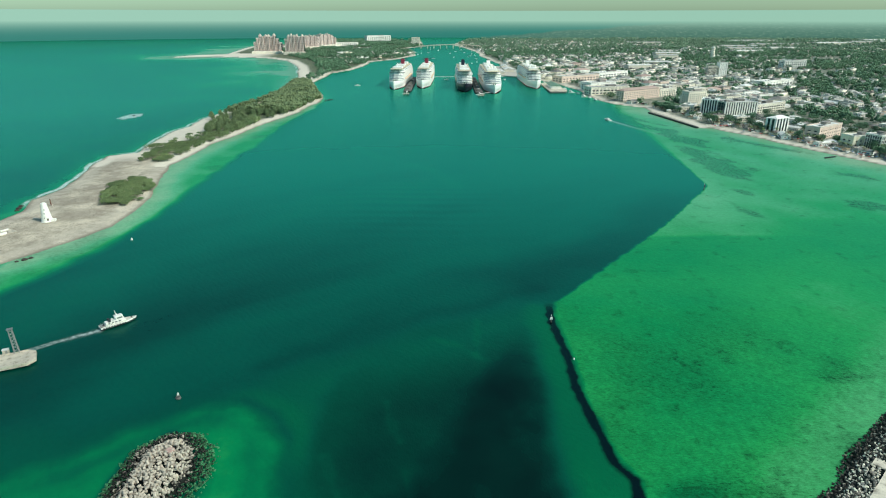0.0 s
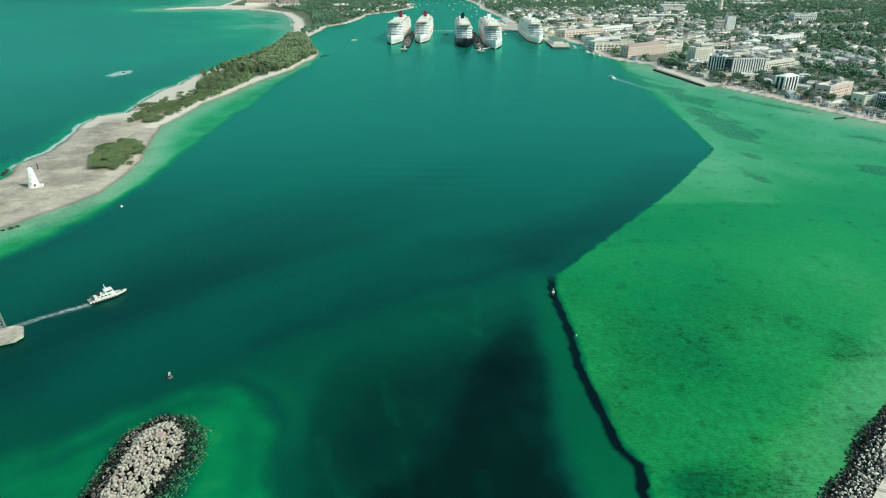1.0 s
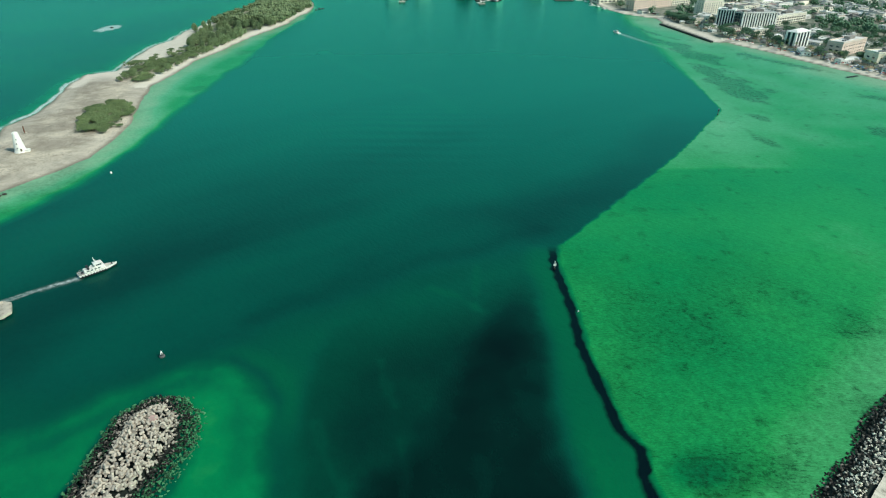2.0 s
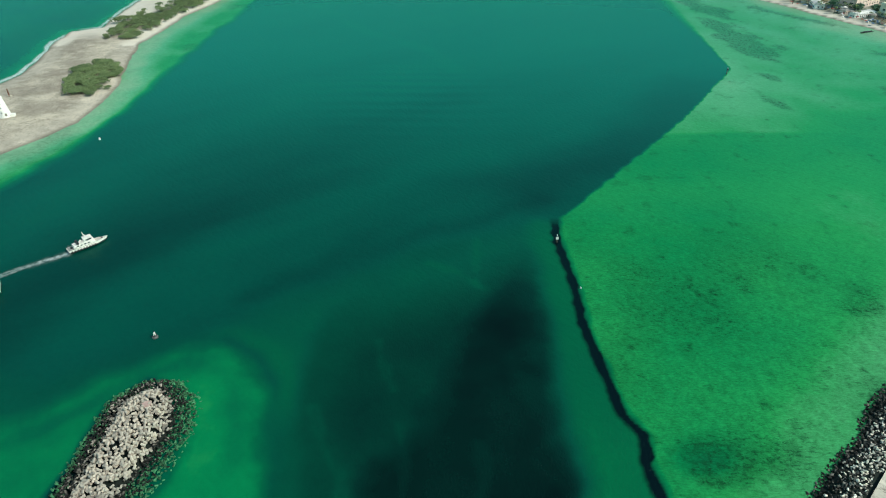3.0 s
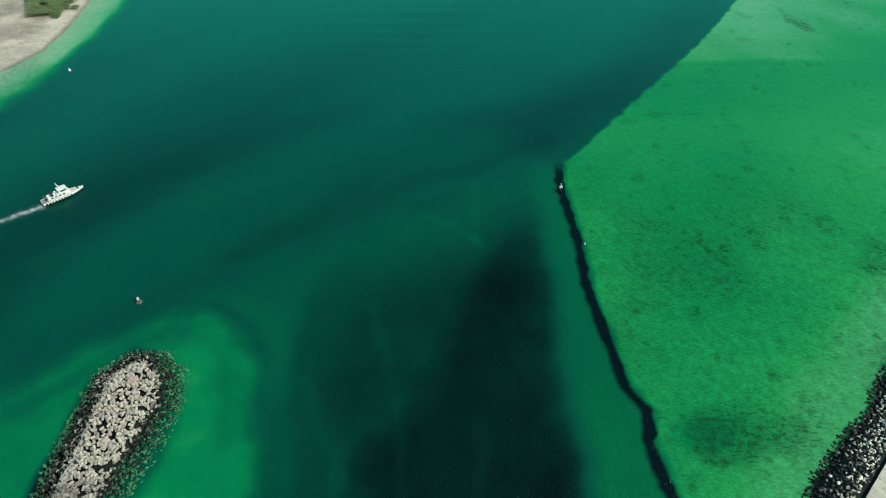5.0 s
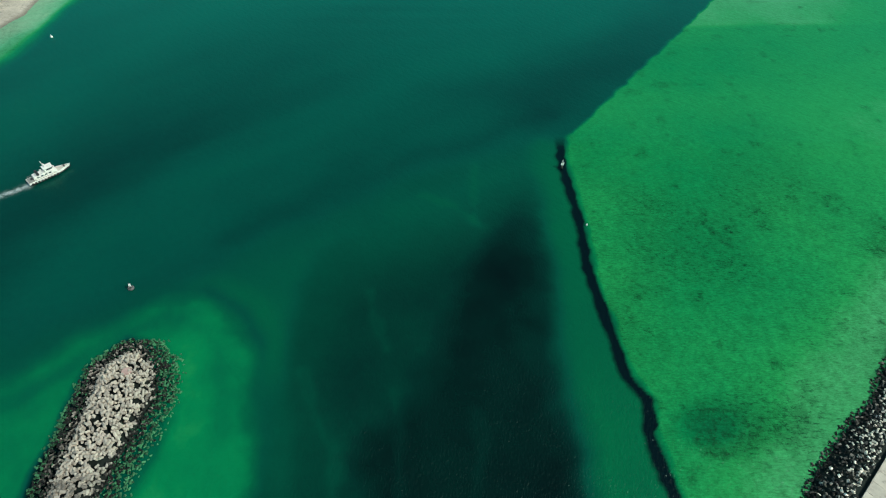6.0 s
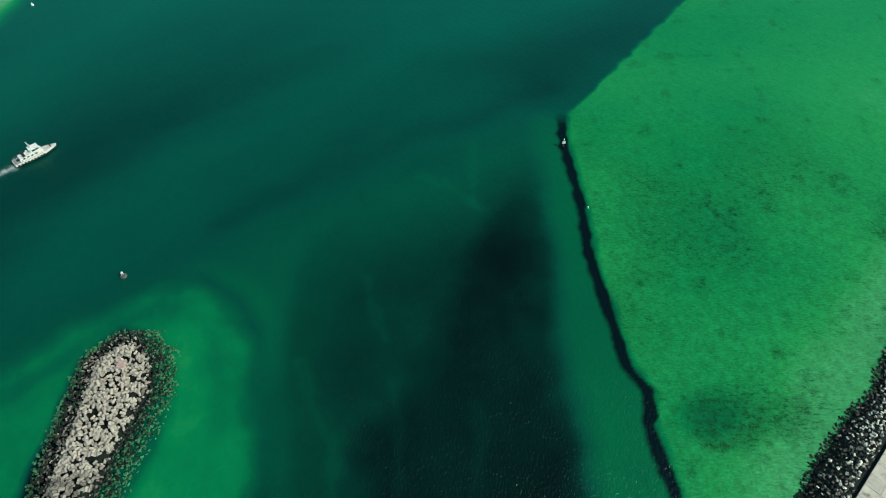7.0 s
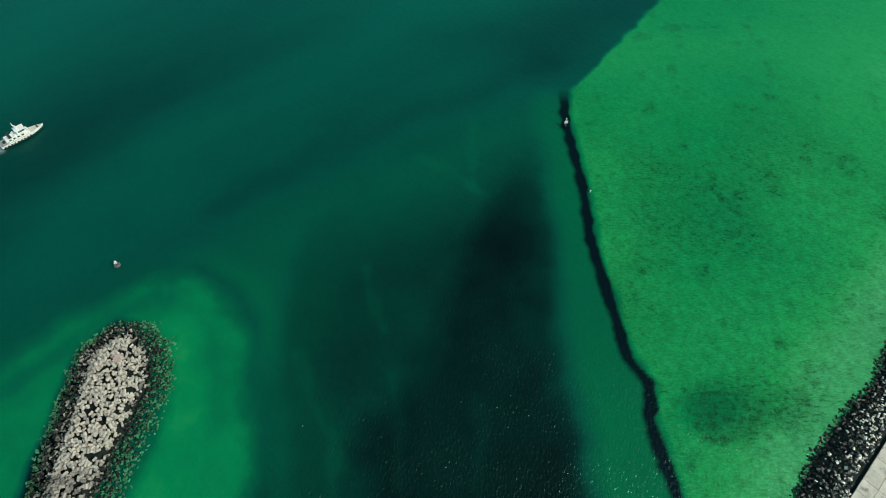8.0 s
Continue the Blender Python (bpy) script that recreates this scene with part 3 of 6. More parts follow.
def foliage(name, a, b):
    n = Nodes(name)
    pos = n.add("NewGeometry").outputs["Position"]
    rnd = n.add("NewGeometry").outputs["Random Per Island"]
    col = n.mix(rnd, a, b)
    big = n.ramp(n.noise(0.02, 3, 0.6, pos), [(0.3, (0.65, 0.7, 0.65)), (0.7, (1.25, 1.2, 1.1))])
    col = n.mix(1.0, col, big, "MULTIPLY")
    col = n.mix(0.5, col, n.mix(n.add("ObjectInfo").outputs["Random"], (0.6, 0.6, 0.6, 1), (1.35, 1.35, 1.3, 1)), "MULTIPLY")
    n.bump(n.noise(1.2, 4, 0.7, pos), 0.6, 0.6)
    return n.base(col, 0.85)


LEAF = foliage("broad_leaves", lin(68, 106, 82), lin(112, 146, 116))
# paler leaves for far trees: the haze of distance is put into their colour
HAZED_LEAF = foliage("hazed_leaves", lin(88, 124, 100), lin(130, 158, 132))
PINE = foliage("casuarina_needles", lin(88, 112, 78), lin(136, 152, 110))
SCRUB = foliage("scrub_leaves", lin(82, 108, 70), lin(130, 146, 100))
PALM = foliage("palm_fronds", lin(64, 92, 54), lin(110, 128, 78))


# ---- backdrop: the far sea and land beyond the sheet ----
def backdrop_material():
    n = Nodes("far_distance")
    pos = n.add("NewGeometry").outputs["Position"]
    sep = n.add("SeparateXYZ", {0: pos})
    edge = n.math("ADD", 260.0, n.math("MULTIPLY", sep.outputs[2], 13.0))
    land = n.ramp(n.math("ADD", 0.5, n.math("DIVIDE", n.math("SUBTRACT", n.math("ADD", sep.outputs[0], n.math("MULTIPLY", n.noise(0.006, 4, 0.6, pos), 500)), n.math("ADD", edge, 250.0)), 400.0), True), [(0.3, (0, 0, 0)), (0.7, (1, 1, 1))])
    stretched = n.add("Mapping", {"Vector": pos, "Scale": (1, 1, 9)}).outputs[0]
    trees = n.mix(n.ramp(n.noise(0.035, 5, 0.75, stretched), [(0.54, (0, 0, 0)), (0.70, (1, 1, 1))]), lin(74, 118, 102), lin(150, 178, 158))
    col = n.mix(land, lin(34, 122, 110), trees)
    # air light painted into the glowing colour, growing towards the horizon
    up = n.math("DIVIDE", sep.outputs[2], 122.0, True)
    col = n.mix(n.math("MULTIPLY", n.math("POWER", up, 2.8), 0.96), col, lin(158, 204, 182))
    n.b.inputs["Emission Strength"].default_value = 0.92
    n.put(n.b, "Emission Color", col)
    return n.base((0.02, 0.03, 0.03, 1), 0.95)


def build_backdrop():
    s = Shape()
    n = 160
    ring = [(4860 * math.sin(2 * math.pi * i / n), 4860 * math.cos(2 * math.pi * i / n)) for i in range(n)]
    wide = [(x * 1.005, y * 1.005) for x, y in ring]
    s.v = [(x, y, z) for ring_, z in ((ring, -5), (ring, 190), (wide, 190), (wide, -5)) for x, y in ring_]
    for k in range(4):
        s.f += [(k * n + i, k * n + (i + 1) % n, ((k + 1) % 4) * n + (i + 1) % n, ((k + 1) % 4) * n + i) for i in range(n)]
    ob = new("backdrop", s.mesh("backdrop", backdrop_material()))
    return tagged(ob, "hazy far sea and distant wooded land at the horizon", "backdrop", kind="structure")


build_backdrop()


# ---- breakwater of concrete armour blocks ----
def stone_material(name, pale, dark, weed, z_pale, z_weed, low=0.3, high=2.0, mixed=0.0):
    """Blocks bleached above the tide, black with growth and painted shade in the wash, green with weed and water tint
    at the edge.
    """
    n = Nodes(name)
    pos = n.add("NewGeometry").outputs["Position"]
    z = n.math("ADD", n.add("SeparateXYZ", {0: pos}).outputs[2], n.math("MULTIPLY", n.math("SUBTRACT", n.noise(0.35, 3, 0.6, pos), 0.5), 1.6))
    each = n.add("NewGeometry").outputs["Random Per Island"]
    z = n.math("ADD", z, n.math("MULTIPLY", n.math("SUBTRACT", each, 0.5), mixed))
    up = n.math("DIVIDE", n.math("SUBTRACT", z, z_weed), z_pale - z_weed, True)
    col = n.ramp(up, [(0.0, weed), (0.30, weed), (0.42, dark), (0.58, dark), (0.74, pale)])
    col = n.mix(0.5, col, n.mix(n.noise(1.6, 4, 0.7, pos), (0.45, 0.45, 0.45, 1), (1.5, 1.5, 1.5, 1)), "MULTIPLY")
    rnd = n.mix(n.add("ObjectInfo").outputs["Random"], (0.78, 0.78, 0.78, 1), (1.22, 1.2, 1.16, 1))
    isl = n.mix(n.math("FRACT", n.math("MULTIPLY", each, 7.3)), (low, low, low, 1), (high, high, high, 1))
    col = n.mix(1.0, n.mix(1.0, col, rnd, "MULTIPLY"), isl, "MULTIPLY")
    n.bump(n.noise(2.5, 4, 0.7, pos), 0.3, 0.2)
    return n.base(col, 0.85)


def armour_shape():
    """A twisted H of stout six-sided bars: a shank with a bar across each end, the two bars at right angles."""
    s = Shape()
    s.bar((0, 0, -0.6), (0, 0, 0.6), 0.48, 6)
    s.bar((-0.85, 0, -0.62), (0.85, 0, -0.62), 0.5, 6)
    s.bar((0, -0.85, 0.62), (0, 0.85, 0.62), 0.5, 6)
    return s


def cube_stone(seed):
    r = random.Random(seed)
    s = Shape().box(0, 0, -0.6, 1.5, 1.15, 1.2)
    s.v = [(x * r.uniform(0.75, 1.15), y * r.uniform(0.75, 1.15), z * r.uniform(0.75, 1.15)) for x, y, z in s.v]
    return s


def tumble(r):
    return Euler((r.uniform(-0.9, 0.9), r.uniform(-0.9, 0.9), r.uniform(0, 6.28)))


def joined(shapes, name, material):
    s = Shape()
    for one, m in shapes:
        s.add([m @ Vector(v) for v in one.v], one.f)
    return s.mesh(name, material)


def build_breakwater():
    mat = stone_material("armour_concrete", lin(176, 167, 152), lin(20, 22, 17), lin(66, 134, 88), 3.5, -0.5, 0.45, 1.5, 1.3)
    # near-black core colour paints the shade in the gaps between blocks
    gap_shade_mat = stone_material("gap_shade_stone", lin(14, 14, 12), lin(5, 6, 5), lin(5, 24, 16), 9.0, -0.6, 0.9, 1.1)
    root = thing("breakwater", pose(-92, 150, 0), "rubble breakwater of pale concrete armour blocks, black and green below", "breakwater")
    back = root.matrix_world.inverted()
    gx, gy = np.meshgrid(np.arange(-114, -70, 1.0), np.arange(46, 184, 1.0))
    slim = lambda yy: 3.7 * np.clip((166 - yy) / 45, 0, 1.2)
    d = inside(gx, gy, BREAKWATER) - slim(gy)

    def rise(e, x, y):
        """Steep on the seaward side, painted black there for its shade; a low weedy shelf on the sheltered side."""
        lee = step(x - np.interp(y, (120, 160, 180), (-92, -91, -90)), -2, 3)
        return (1 - lee) * (1.7 * step(e, -3.0, 3.5) + 2.6 * step(e, 4.0, 10.0)) + lee * (1.15 * step(e, -3.0, 5.0) + 3.15 * step(e, 4.5, 10.0))

    def top(x, y):
        e = float(inside(np.array([x]), np.array([y]), BREAKWATER)[0]) - float(slim(y))
        return -0.55 + float(rise(np.array(e), np.array(x), np.array(y))), e

    s = Shape()
    nx = gx.shape[1]
    hz = -1.5 + 0.82 * rise(d, gx, gy)
    s.v = [tuple(p) for p in np.stack([gx, gy, hz], -1).reshape(-1, 3)]
    s.f = [(j * nx + i, j * nx + i + 1, (j + 1) * nx + i + 1, (j + 1) * nx + i) for j in range(gx.shape[0] - 1) for i in range(nx - 1)
           if d[j:j + 2, i:i + 2].max() > -4]
    core = part("core", s, gap_shade_mat, root, "rubble core coloured near black for the shade between blocks")
    core.matrix_local = back
    shape = armour_shape()
    shared = shape.mesh("armour_block", mat)
    r = random.Random(11)
    rest, count = [], 0
    spots = []
    y, row = 178.0, 0
    while y > 50:
        x = -110 + r.uniform(0, 1.4)
        while x < -73:
            px_, py_ = x + r.uniform(-0.55, 0.55), y + r.uniform(-0.55, 0.55)
            z, e = top(px_, py_)
            if e > -2.6 + 2.4 * r.random() and (e < 7.5 or r.random() < 0.74):
                spots.append((px_, py_, z, e))
            x += 1.36 if e > 7 else 1.0
        y, row = y - (0.85 if row % 2 else 0.95), row + 1
    for px_, py_, z, e in spots:
        size = (0.74 if e > 6.5 else r.uniform(0.38, 0.60)) * r.uniform(0.85, 1.15)
        lift = 0.55 * size if e > 7.5 else 0.35
        m = Matrix.Translation((px_, py_, z + lift * 0.8)) @ tumble(r).to_matrix().to_4x4() @ Matrix.Scale(size, 4)
        if e > 7.0 and py_ > 132 and count < 300:
            ob = new("armour_block", shared)
            ob.parent = root
            ob.matrix_local = back @ m
            count += 1
        else:
            rest.append((shape, m))
    ob = new("armour_rubble", joined(rest, "armour_rubble", mat))
    ob.parent = root
    ob.matrix_local = back
    ob["kind"] = "stuff"
    # one slab in place of the pinkish stones among the blocks
    plate = part("survey_plate", Shape().prism([(1.5 * math.cos(a * 0.785 + 0.3), 1.3 * math.sin(a * 0.785 + 0.3)) for a in range(8)], 0, 0.3),
                 surface("rusty_pink_slab", lin(172, 146, 136), lin(150, 122, 112), 1.2, 0.9), root, "faded pink slab among the blocks")
    plate.matrix_local = back @ pose(-91.5, 164, 4.5, 4, 3, 20)


def build_mole():
    mat = stone_material("dark_armour", lin(176, 170, 156), lin(66, 64, 58), lin(14, 24, 17), 6.0, -1.0, 0.02, 3.0, 4.5)
    # core painted dark to stand for shade between the mole's stones
    gap_shade_mat = stone_material("mole_gap_shade", lin(60, 58, 54), lin(10, 11, 10), lin(8, 30, 20), 12.0, -0.6)
    root = thing("stone_mole", pose(130, 140, 0), "dark stone mole with a pale concrete walkway on top", "breakwater")
    back = root.matrix_world.inverted()
    gx, gy = np.meshgrid(np.arange(66, 190, 1.5), np.arange(60, 215, 1.5))
    d = inside(gx, gy, MOLE)
    s = Shape()
    nx = gx.shape[1]
    hz = -0.9 + 3.9 * step(d, -2.0, 8.0)
    s.v = [tuple(p) for p in np.stack([gx, gy, hz], -1).reshape(-1, 3)]
    s.f = [(j * nx + i, j * nx + i + 1, (j + 1) * nx + i + 1, (j + 1) * nx + i) for j in range(gx.shape[0] - 1) for i in range(nx - 1)
           if d[j:j + 2, i:i + 2].max() > -4]
    part("core", s, gap_shade_mat, root, "stone core coloured dark for the shade between stones").matrix_local = back
    r = random.Random(3)
    stones = [cube_stone(k) for k in range(5)]
    shared = [q.mesh("stone", mat) for q in stones]
    arm = armour_shape()
    shared_arm = arm.mesh("armour_block", mat)
    rest, count = [], 0
    ys = np.arange(66, 206, 0.98)
    for y in ys[::-1]:
        for x in np.arange(68, 190, 0.98):
            a, b = x + r.uniform(-0.5, 0.5), y + r.uniform(-0.5, 0.5)
            e = float(inside(np.array([a]), np.array([b]), MOLE)[0])
            if not -0.8 < e < 10.2:
                continue
            z = -0.6 + 3.7 * float(step(np.array(e), -2.0, 8.0))
            size = r.uniform(0.26, 0.58)
            m = Matrix.Translation((a, b, z + 0.3)) @ tumble(r).to_matrix().to_4x4() @ Matrix.Scale(size, 4)
            k = r.randrange(5)
            long = r.random() < 0.55
            if 118 < b < 160 and 1 < e and count < 300:
                ob = new("armour_block" if long else "stone", shared_arm if long else shared[k])
                ob.parent = root
                ob.matrix_local = back @ m
                count += 1
            else:
                rest.append((arm if long else stones[k], m))
    ob = new("stone_rubble", joined(rest, "stone_rubble", mat))
    ob.parent = root
    ob.matrix_local = back
    ob["kind"] = "stuff"
    slab_mat = surface("walkway_concrete", lin(206, 198, 178), lin(180, 172, 154), 0.7, 0.9, stain=lin(140, 132, 116), space="World")
    slab = Shape().box(0, 0, 0, 3.9, 3.9, 0.5).mesh("walkway_slab", slab_mat)
    for i in range(-9, 16):
        for j in range(-6, 7):
            x, y = 128 + i * 4 * 0.743 + j * 4 * 0.669, 134 + i * 4 * 0.669 - j * 4 * 0.743
            if not 9.5 < float(inside(np.array([x + 0.0]), np.array([y + 0.0]), MOLE)[0]) < 40:
                continue
            ob = new("walkway_slab", slab)
            ob.parent = root
            ob.matrix_local = back @ pose(x, y, 3.35 + r.uniform(-0.04, 0.04), 0, 0, 42 + r.uniform(-1, 1))


# ---- buoys and marks ----
def build_buoy(x, y, label, low, high, tall=3.6, lean=0.0, group="channel marks"):
    b = thing("channel_buoy", pose(x, y, 0, lean, lean * 0.6, 20), label, "buoy", group)
    k = tall / 3.6
    part("float", Shape().cone(0, 0, -0.5, 0.5, 1.1 * k, 1.15 * k, 14).cone(0, 0, 0.5, 0.8, 1.15 * k, 0.8 * k, 14), low, b)
    s = Shape()
    for a in range(4):
        c, d = math.cos(a * 1.571 + 0.4), math.sin(a * 1.571 + 0.4)
        s.bar((0.75 * k * c, 0.75 * k * d, 0.7), (0.3 * k * c, 0.3 * k * d, 2.5 * k), 0.07)
    for z, r in ((1.3, 0.62), (1.9, 0.48)):
        s.cone(0, 0, z * k, z * k + 0.08, r * k, r * k, 8)
    part("cage", s, low, b)
    part("daymark", Shape().box(0, 0, 1.5 * k, 0.75 * k, 0.75 * k, 1.0 * k), high, b)
    lamp = part("lantern", Shape().cone(0, 0, 2.5 * k, 3.1 * k, 0.28 * k, 0.24 * k, 10), high, b)
    part("lens", Shape().cone(0, 0, 3.1 * k, 3.5 * k, 0.16 * k, 0.1 * k, 8), GLASS, lamp)
    return b


def build_pile_mark(x, y, label, board, tall=4.0):
    b = thing("pile_mark", pose(x, y, 0), label, "channel mark", "channel marks")
    part("pile", Shape().cone(0, 0, -2, tall, 0.28, 0.24, 10), WOOD, b)
    part("cap", Shape().cone(0, 0, tall, tall + 0.35, 0.4, 0.3, 10), STEEL, b)
    part("board", Shape().box(0, -0.35, tall - 1.4, 1.3, 0.1, 1.3), board, b)
    part("lantern", Shape().cone(0, 0, tall + 0.35, tall + 1.0, 0.18, 0.14, 8), WHITE, b)
    part("fender", Shape().cone(0, 0, 0.0, 0.7, 0.55, 0.5, 10), BLACK, b)
    return b


# ---- pilot boat ----
def hull_rings(length, beam, rows, bow_rake=1.0, full=0.55, stern=0.92):
    """Rings from stern (y = 0) to bow (y = length); rows: (height, share of the beam) from keel to rail."""
    out = []
    for k in range(15):
        s = k / 14
        w = beam / 2 * (stern + (1 - stern) * min(1, s / 0.3)) * (1 - max(0, (s - full) / (1 - full)) ** 2.2)
        left, right = [], []
        for z, share in rows:
            rise = 1 + 0.28 * max(0, s - 0.5) * (z > 0.8)
            push = bow_rake * max(0, s - 0.8) / 0.2 * (z / rows[-1][0])
            ww = max(0.03, w * (share + (1 - share) * (1 - max(0, (s - 0.6) / 0.4)) * 0.0))
            left.append((-ww, s * length + push, z * rise))
            right.append((ww, s * length + push, z * rise))
        out.append(left[::-1] + right)
    return out


def build_pilot_boat():
    b = thing("pilot_boat", pose(-164.6, 255.6, 0, 0, 0, -46), "white pilot boat with dark hull under way, foam at its stern", "boat")
    b.scale = (0.96, 0.97, 0.82)
    part("hull", Shape().loft(hull_rings(16.4, 4.6, [(-0.4, 0.5), (0.2, 0.86), (0.8, 0.97)])), surface("boat_hull", lin(70, 76, 78), lin(50, 56, 60), 0.8, 0.4), b, "dark grey hull")
    part("bulwark", Shape().loft(hull_rings(16.5, 4.66, [(0.78, 0.97), (1.4, 1.0), (1.95, 1.03)])), WHITE, b, "white topsides")
    part("deck", Shape().loft(hull_rings(16.0, 4.4, [(1.9, 1.0), (2.0, 1.0)])), surface("deck_paint", lin(206, 200, 184), lin(180, 172, 158), 0.8, 0.8), b, "worn cream deck")
    for k in range(9):
        for sx in (-1, 1):
            part("tyre_fender", Shape().cone(sx * 2.42, 1.2 + k * 1.25, 0.7, 1.5, 0.36, 0.36, 8), BLACK, b)
    fender = Shape()
    rings = hull_rings(16.5, 4.9, [(0.72, 1.0), (0.92, 1.0)])
    fender.loft(rings)
    part("rubbing_strake", fender, BLACK, b)
    house = part("deckhouse", Shape().box(0, 7.2, 1.95, 3.4, 9.4, 1.65, taper=0.96), WHITE, b)
    for i in range(4):
        for sx in (-1, 1):
            part("side_window", Shape().box(sx * 1.68, 4.2 + i * 1.6, 2.7, 0.08, 0.9, 0.6), GLASS, house)
    wheel = part("wheelhouse", Shape().box(0, 9.2, 3.75, 3.1, 3.6, 1.9, taper=0.88), WHITE, b)
    part("windscreen", Shape().box(0, 10.92, 4.45, 2.6, 0.12, 0.75), GLASS, wheel)
    for sx in (-1, 1):
        part("side_window", Shape().box(sx * 1.47, 9.3, 4.45, 0.1, 2.4, 0.7), GLASS, wheel)
    part("roof", Shape().box(0, 9.1, 5.6, 3.2, 3.9, 0.18), WHITE, wheel)
    mast = part("mast", Shape().bar((0, 8.3, 5.7), (0, 7.9, 9.4), 0.14).bar((-1.0, 8.1, 7.6), (1.0, 8.1, 7.6), 0.09), WHITE, b)
    part("radar", Shape().box(0, 8.5, 7.0, 1.7, 0.25, 0.22), WHITE, mast)
    part("antenna", Shape().bar((0.5, 8.0, 7.6), (0.5, 7.8, 9.8), 0.05), WHITE, mast)
    for sx in (-1, 1):
        part("funnel", Shape().box(sx * 1.1, 4.6, 3.7, 0.8, 1.1, 1.5, taper=0.85), DARK_STEEL, b)
        part("life_raft", Shape().cone(sx * 1.2, 6.4, 3.8, 4.3, 0.45, 0.45, 10), WHITE, b)
    part("aft_deck", Shape().box(0, 1.8, 2.0, 3.8, 3.0, 0.08), surface("deck_grey", lin(150, 148, 140), lin(120, 120, 114), 0.8, 0.8), b)
    part("winch", Shape().cone(0, 1.9, 2.05, 2.75, 0.55, 0.45, 10), DARK_STEEL, b)
    part("bow_fender", Shape().bar((-0.9, 15.0, 2.1), (0.9, 15.0, 2.1), 0.32, 10), BLACK, b)
    rail = Shape()
    for sx in (-1, 1):
        for i in range(6):
            rail.bar((sx * (2.18 - 0.02 * i), 1 + i * 2.0, 2.0), (sx * (2.18 - 0.02 * i), 1 + i * 2.0, 2.9), 0.04, 4)
        rail.bar((sx * 2.18, 1, 2.9), (sx * 2.08, 11, 2.9), 0.045, 4)
    part("railing", rail, STEEL, b)


# ---- pier end with its beacon ----
def build_pier():
    p = thing("concrete_pier", pose(-193.8, 221.2, 0, 0, 0, 27), "pale concrete pier head with worn edges", "pier")
    outline = [(-34, -6.2), (14.5, -6.2), (17.8, -3.4), (17.2, 4.2), (14.6, 6.4), (-34, 6.4)]
    part("deck", Shape().prism(outline, 0.9, 2.2), CONCRETE, p)
    part("kerb", Shape().box(-10, -5.9, 2.2, 48, 0.5, 0.3).box(-10, 6.1, 2.2, 48, 0.5, 0.3), CONCRETE, p)
    for i in range(9):
        for sy in (-1, 1):
            part("pile", Shape().cone(-30 + i * 5.6, sy * 4.6, -5, 0.9, 0.6, 0.6, 10), DARK_STEEL, p)
    for x, y in ((10, -4.6), (0, -4.6), (-10, -4.6), (12, 4.8)):
        part("bollard", Shape().cone(x, y, 2.2, 2.7, 0.25, 0.34, 10), CONCRETE, p)
    t = thing("beacon_tower", pose(-187.8, 231.2, 2.2, 0, -2, 27), "grey steel lattice beacon tower on the pier head", "tower")
    for sx in (-1, 1):
        for sy in (-1, 1):
            part("leg", Shape().bar((sx * 0.9, sy * 0.7, 0), (sx * 0.7, sy * 0.55, 11.5), 0.17), STEEL, t)
    for i in range(7):
        z = 0.6 + i * 1.6
        k = 0.9 - 0.2 * z / 11.5
        part("brace", Shape().bar((-k, -0.62, z), (k, -0.62, z + 1.5), 0.09).bar((k, -0.62, z), (-k, -0.62, z + 1.5), 0.09)
             .bar((-k, 0.62, z), (k, 0.62, z + 1.5), 0.09).bar((k, -0.6, z), (k, 0.6, z + 1.5), 0.09).bar((-k, 0.6, z), (-k, -0.6, z + 1.5), 0.09), STEEL, t)
    part("platform", Shape().box(0, 0, 11.5, 2.3, 1.9, 0.25), STEEL, t)
    h = thing("equipment_box", pose(-192.2, 230.6, 2.2, 0, 0, 27), "small pale equipment hut beside the beacon", "hut")
    part("wall", Shape().box(0, 0, 0, 2.4, 1.8, 1.7), CONCRETE, h)
    part("roof", Shape().box(0, 0, 1.7, 2.7, 2.1, 0.18), ROOF_PALE, h)
    part("door", Shape().box(0.3, -0.92, 0.05, 0.8, 0.06, 1.5), STEEL, h)


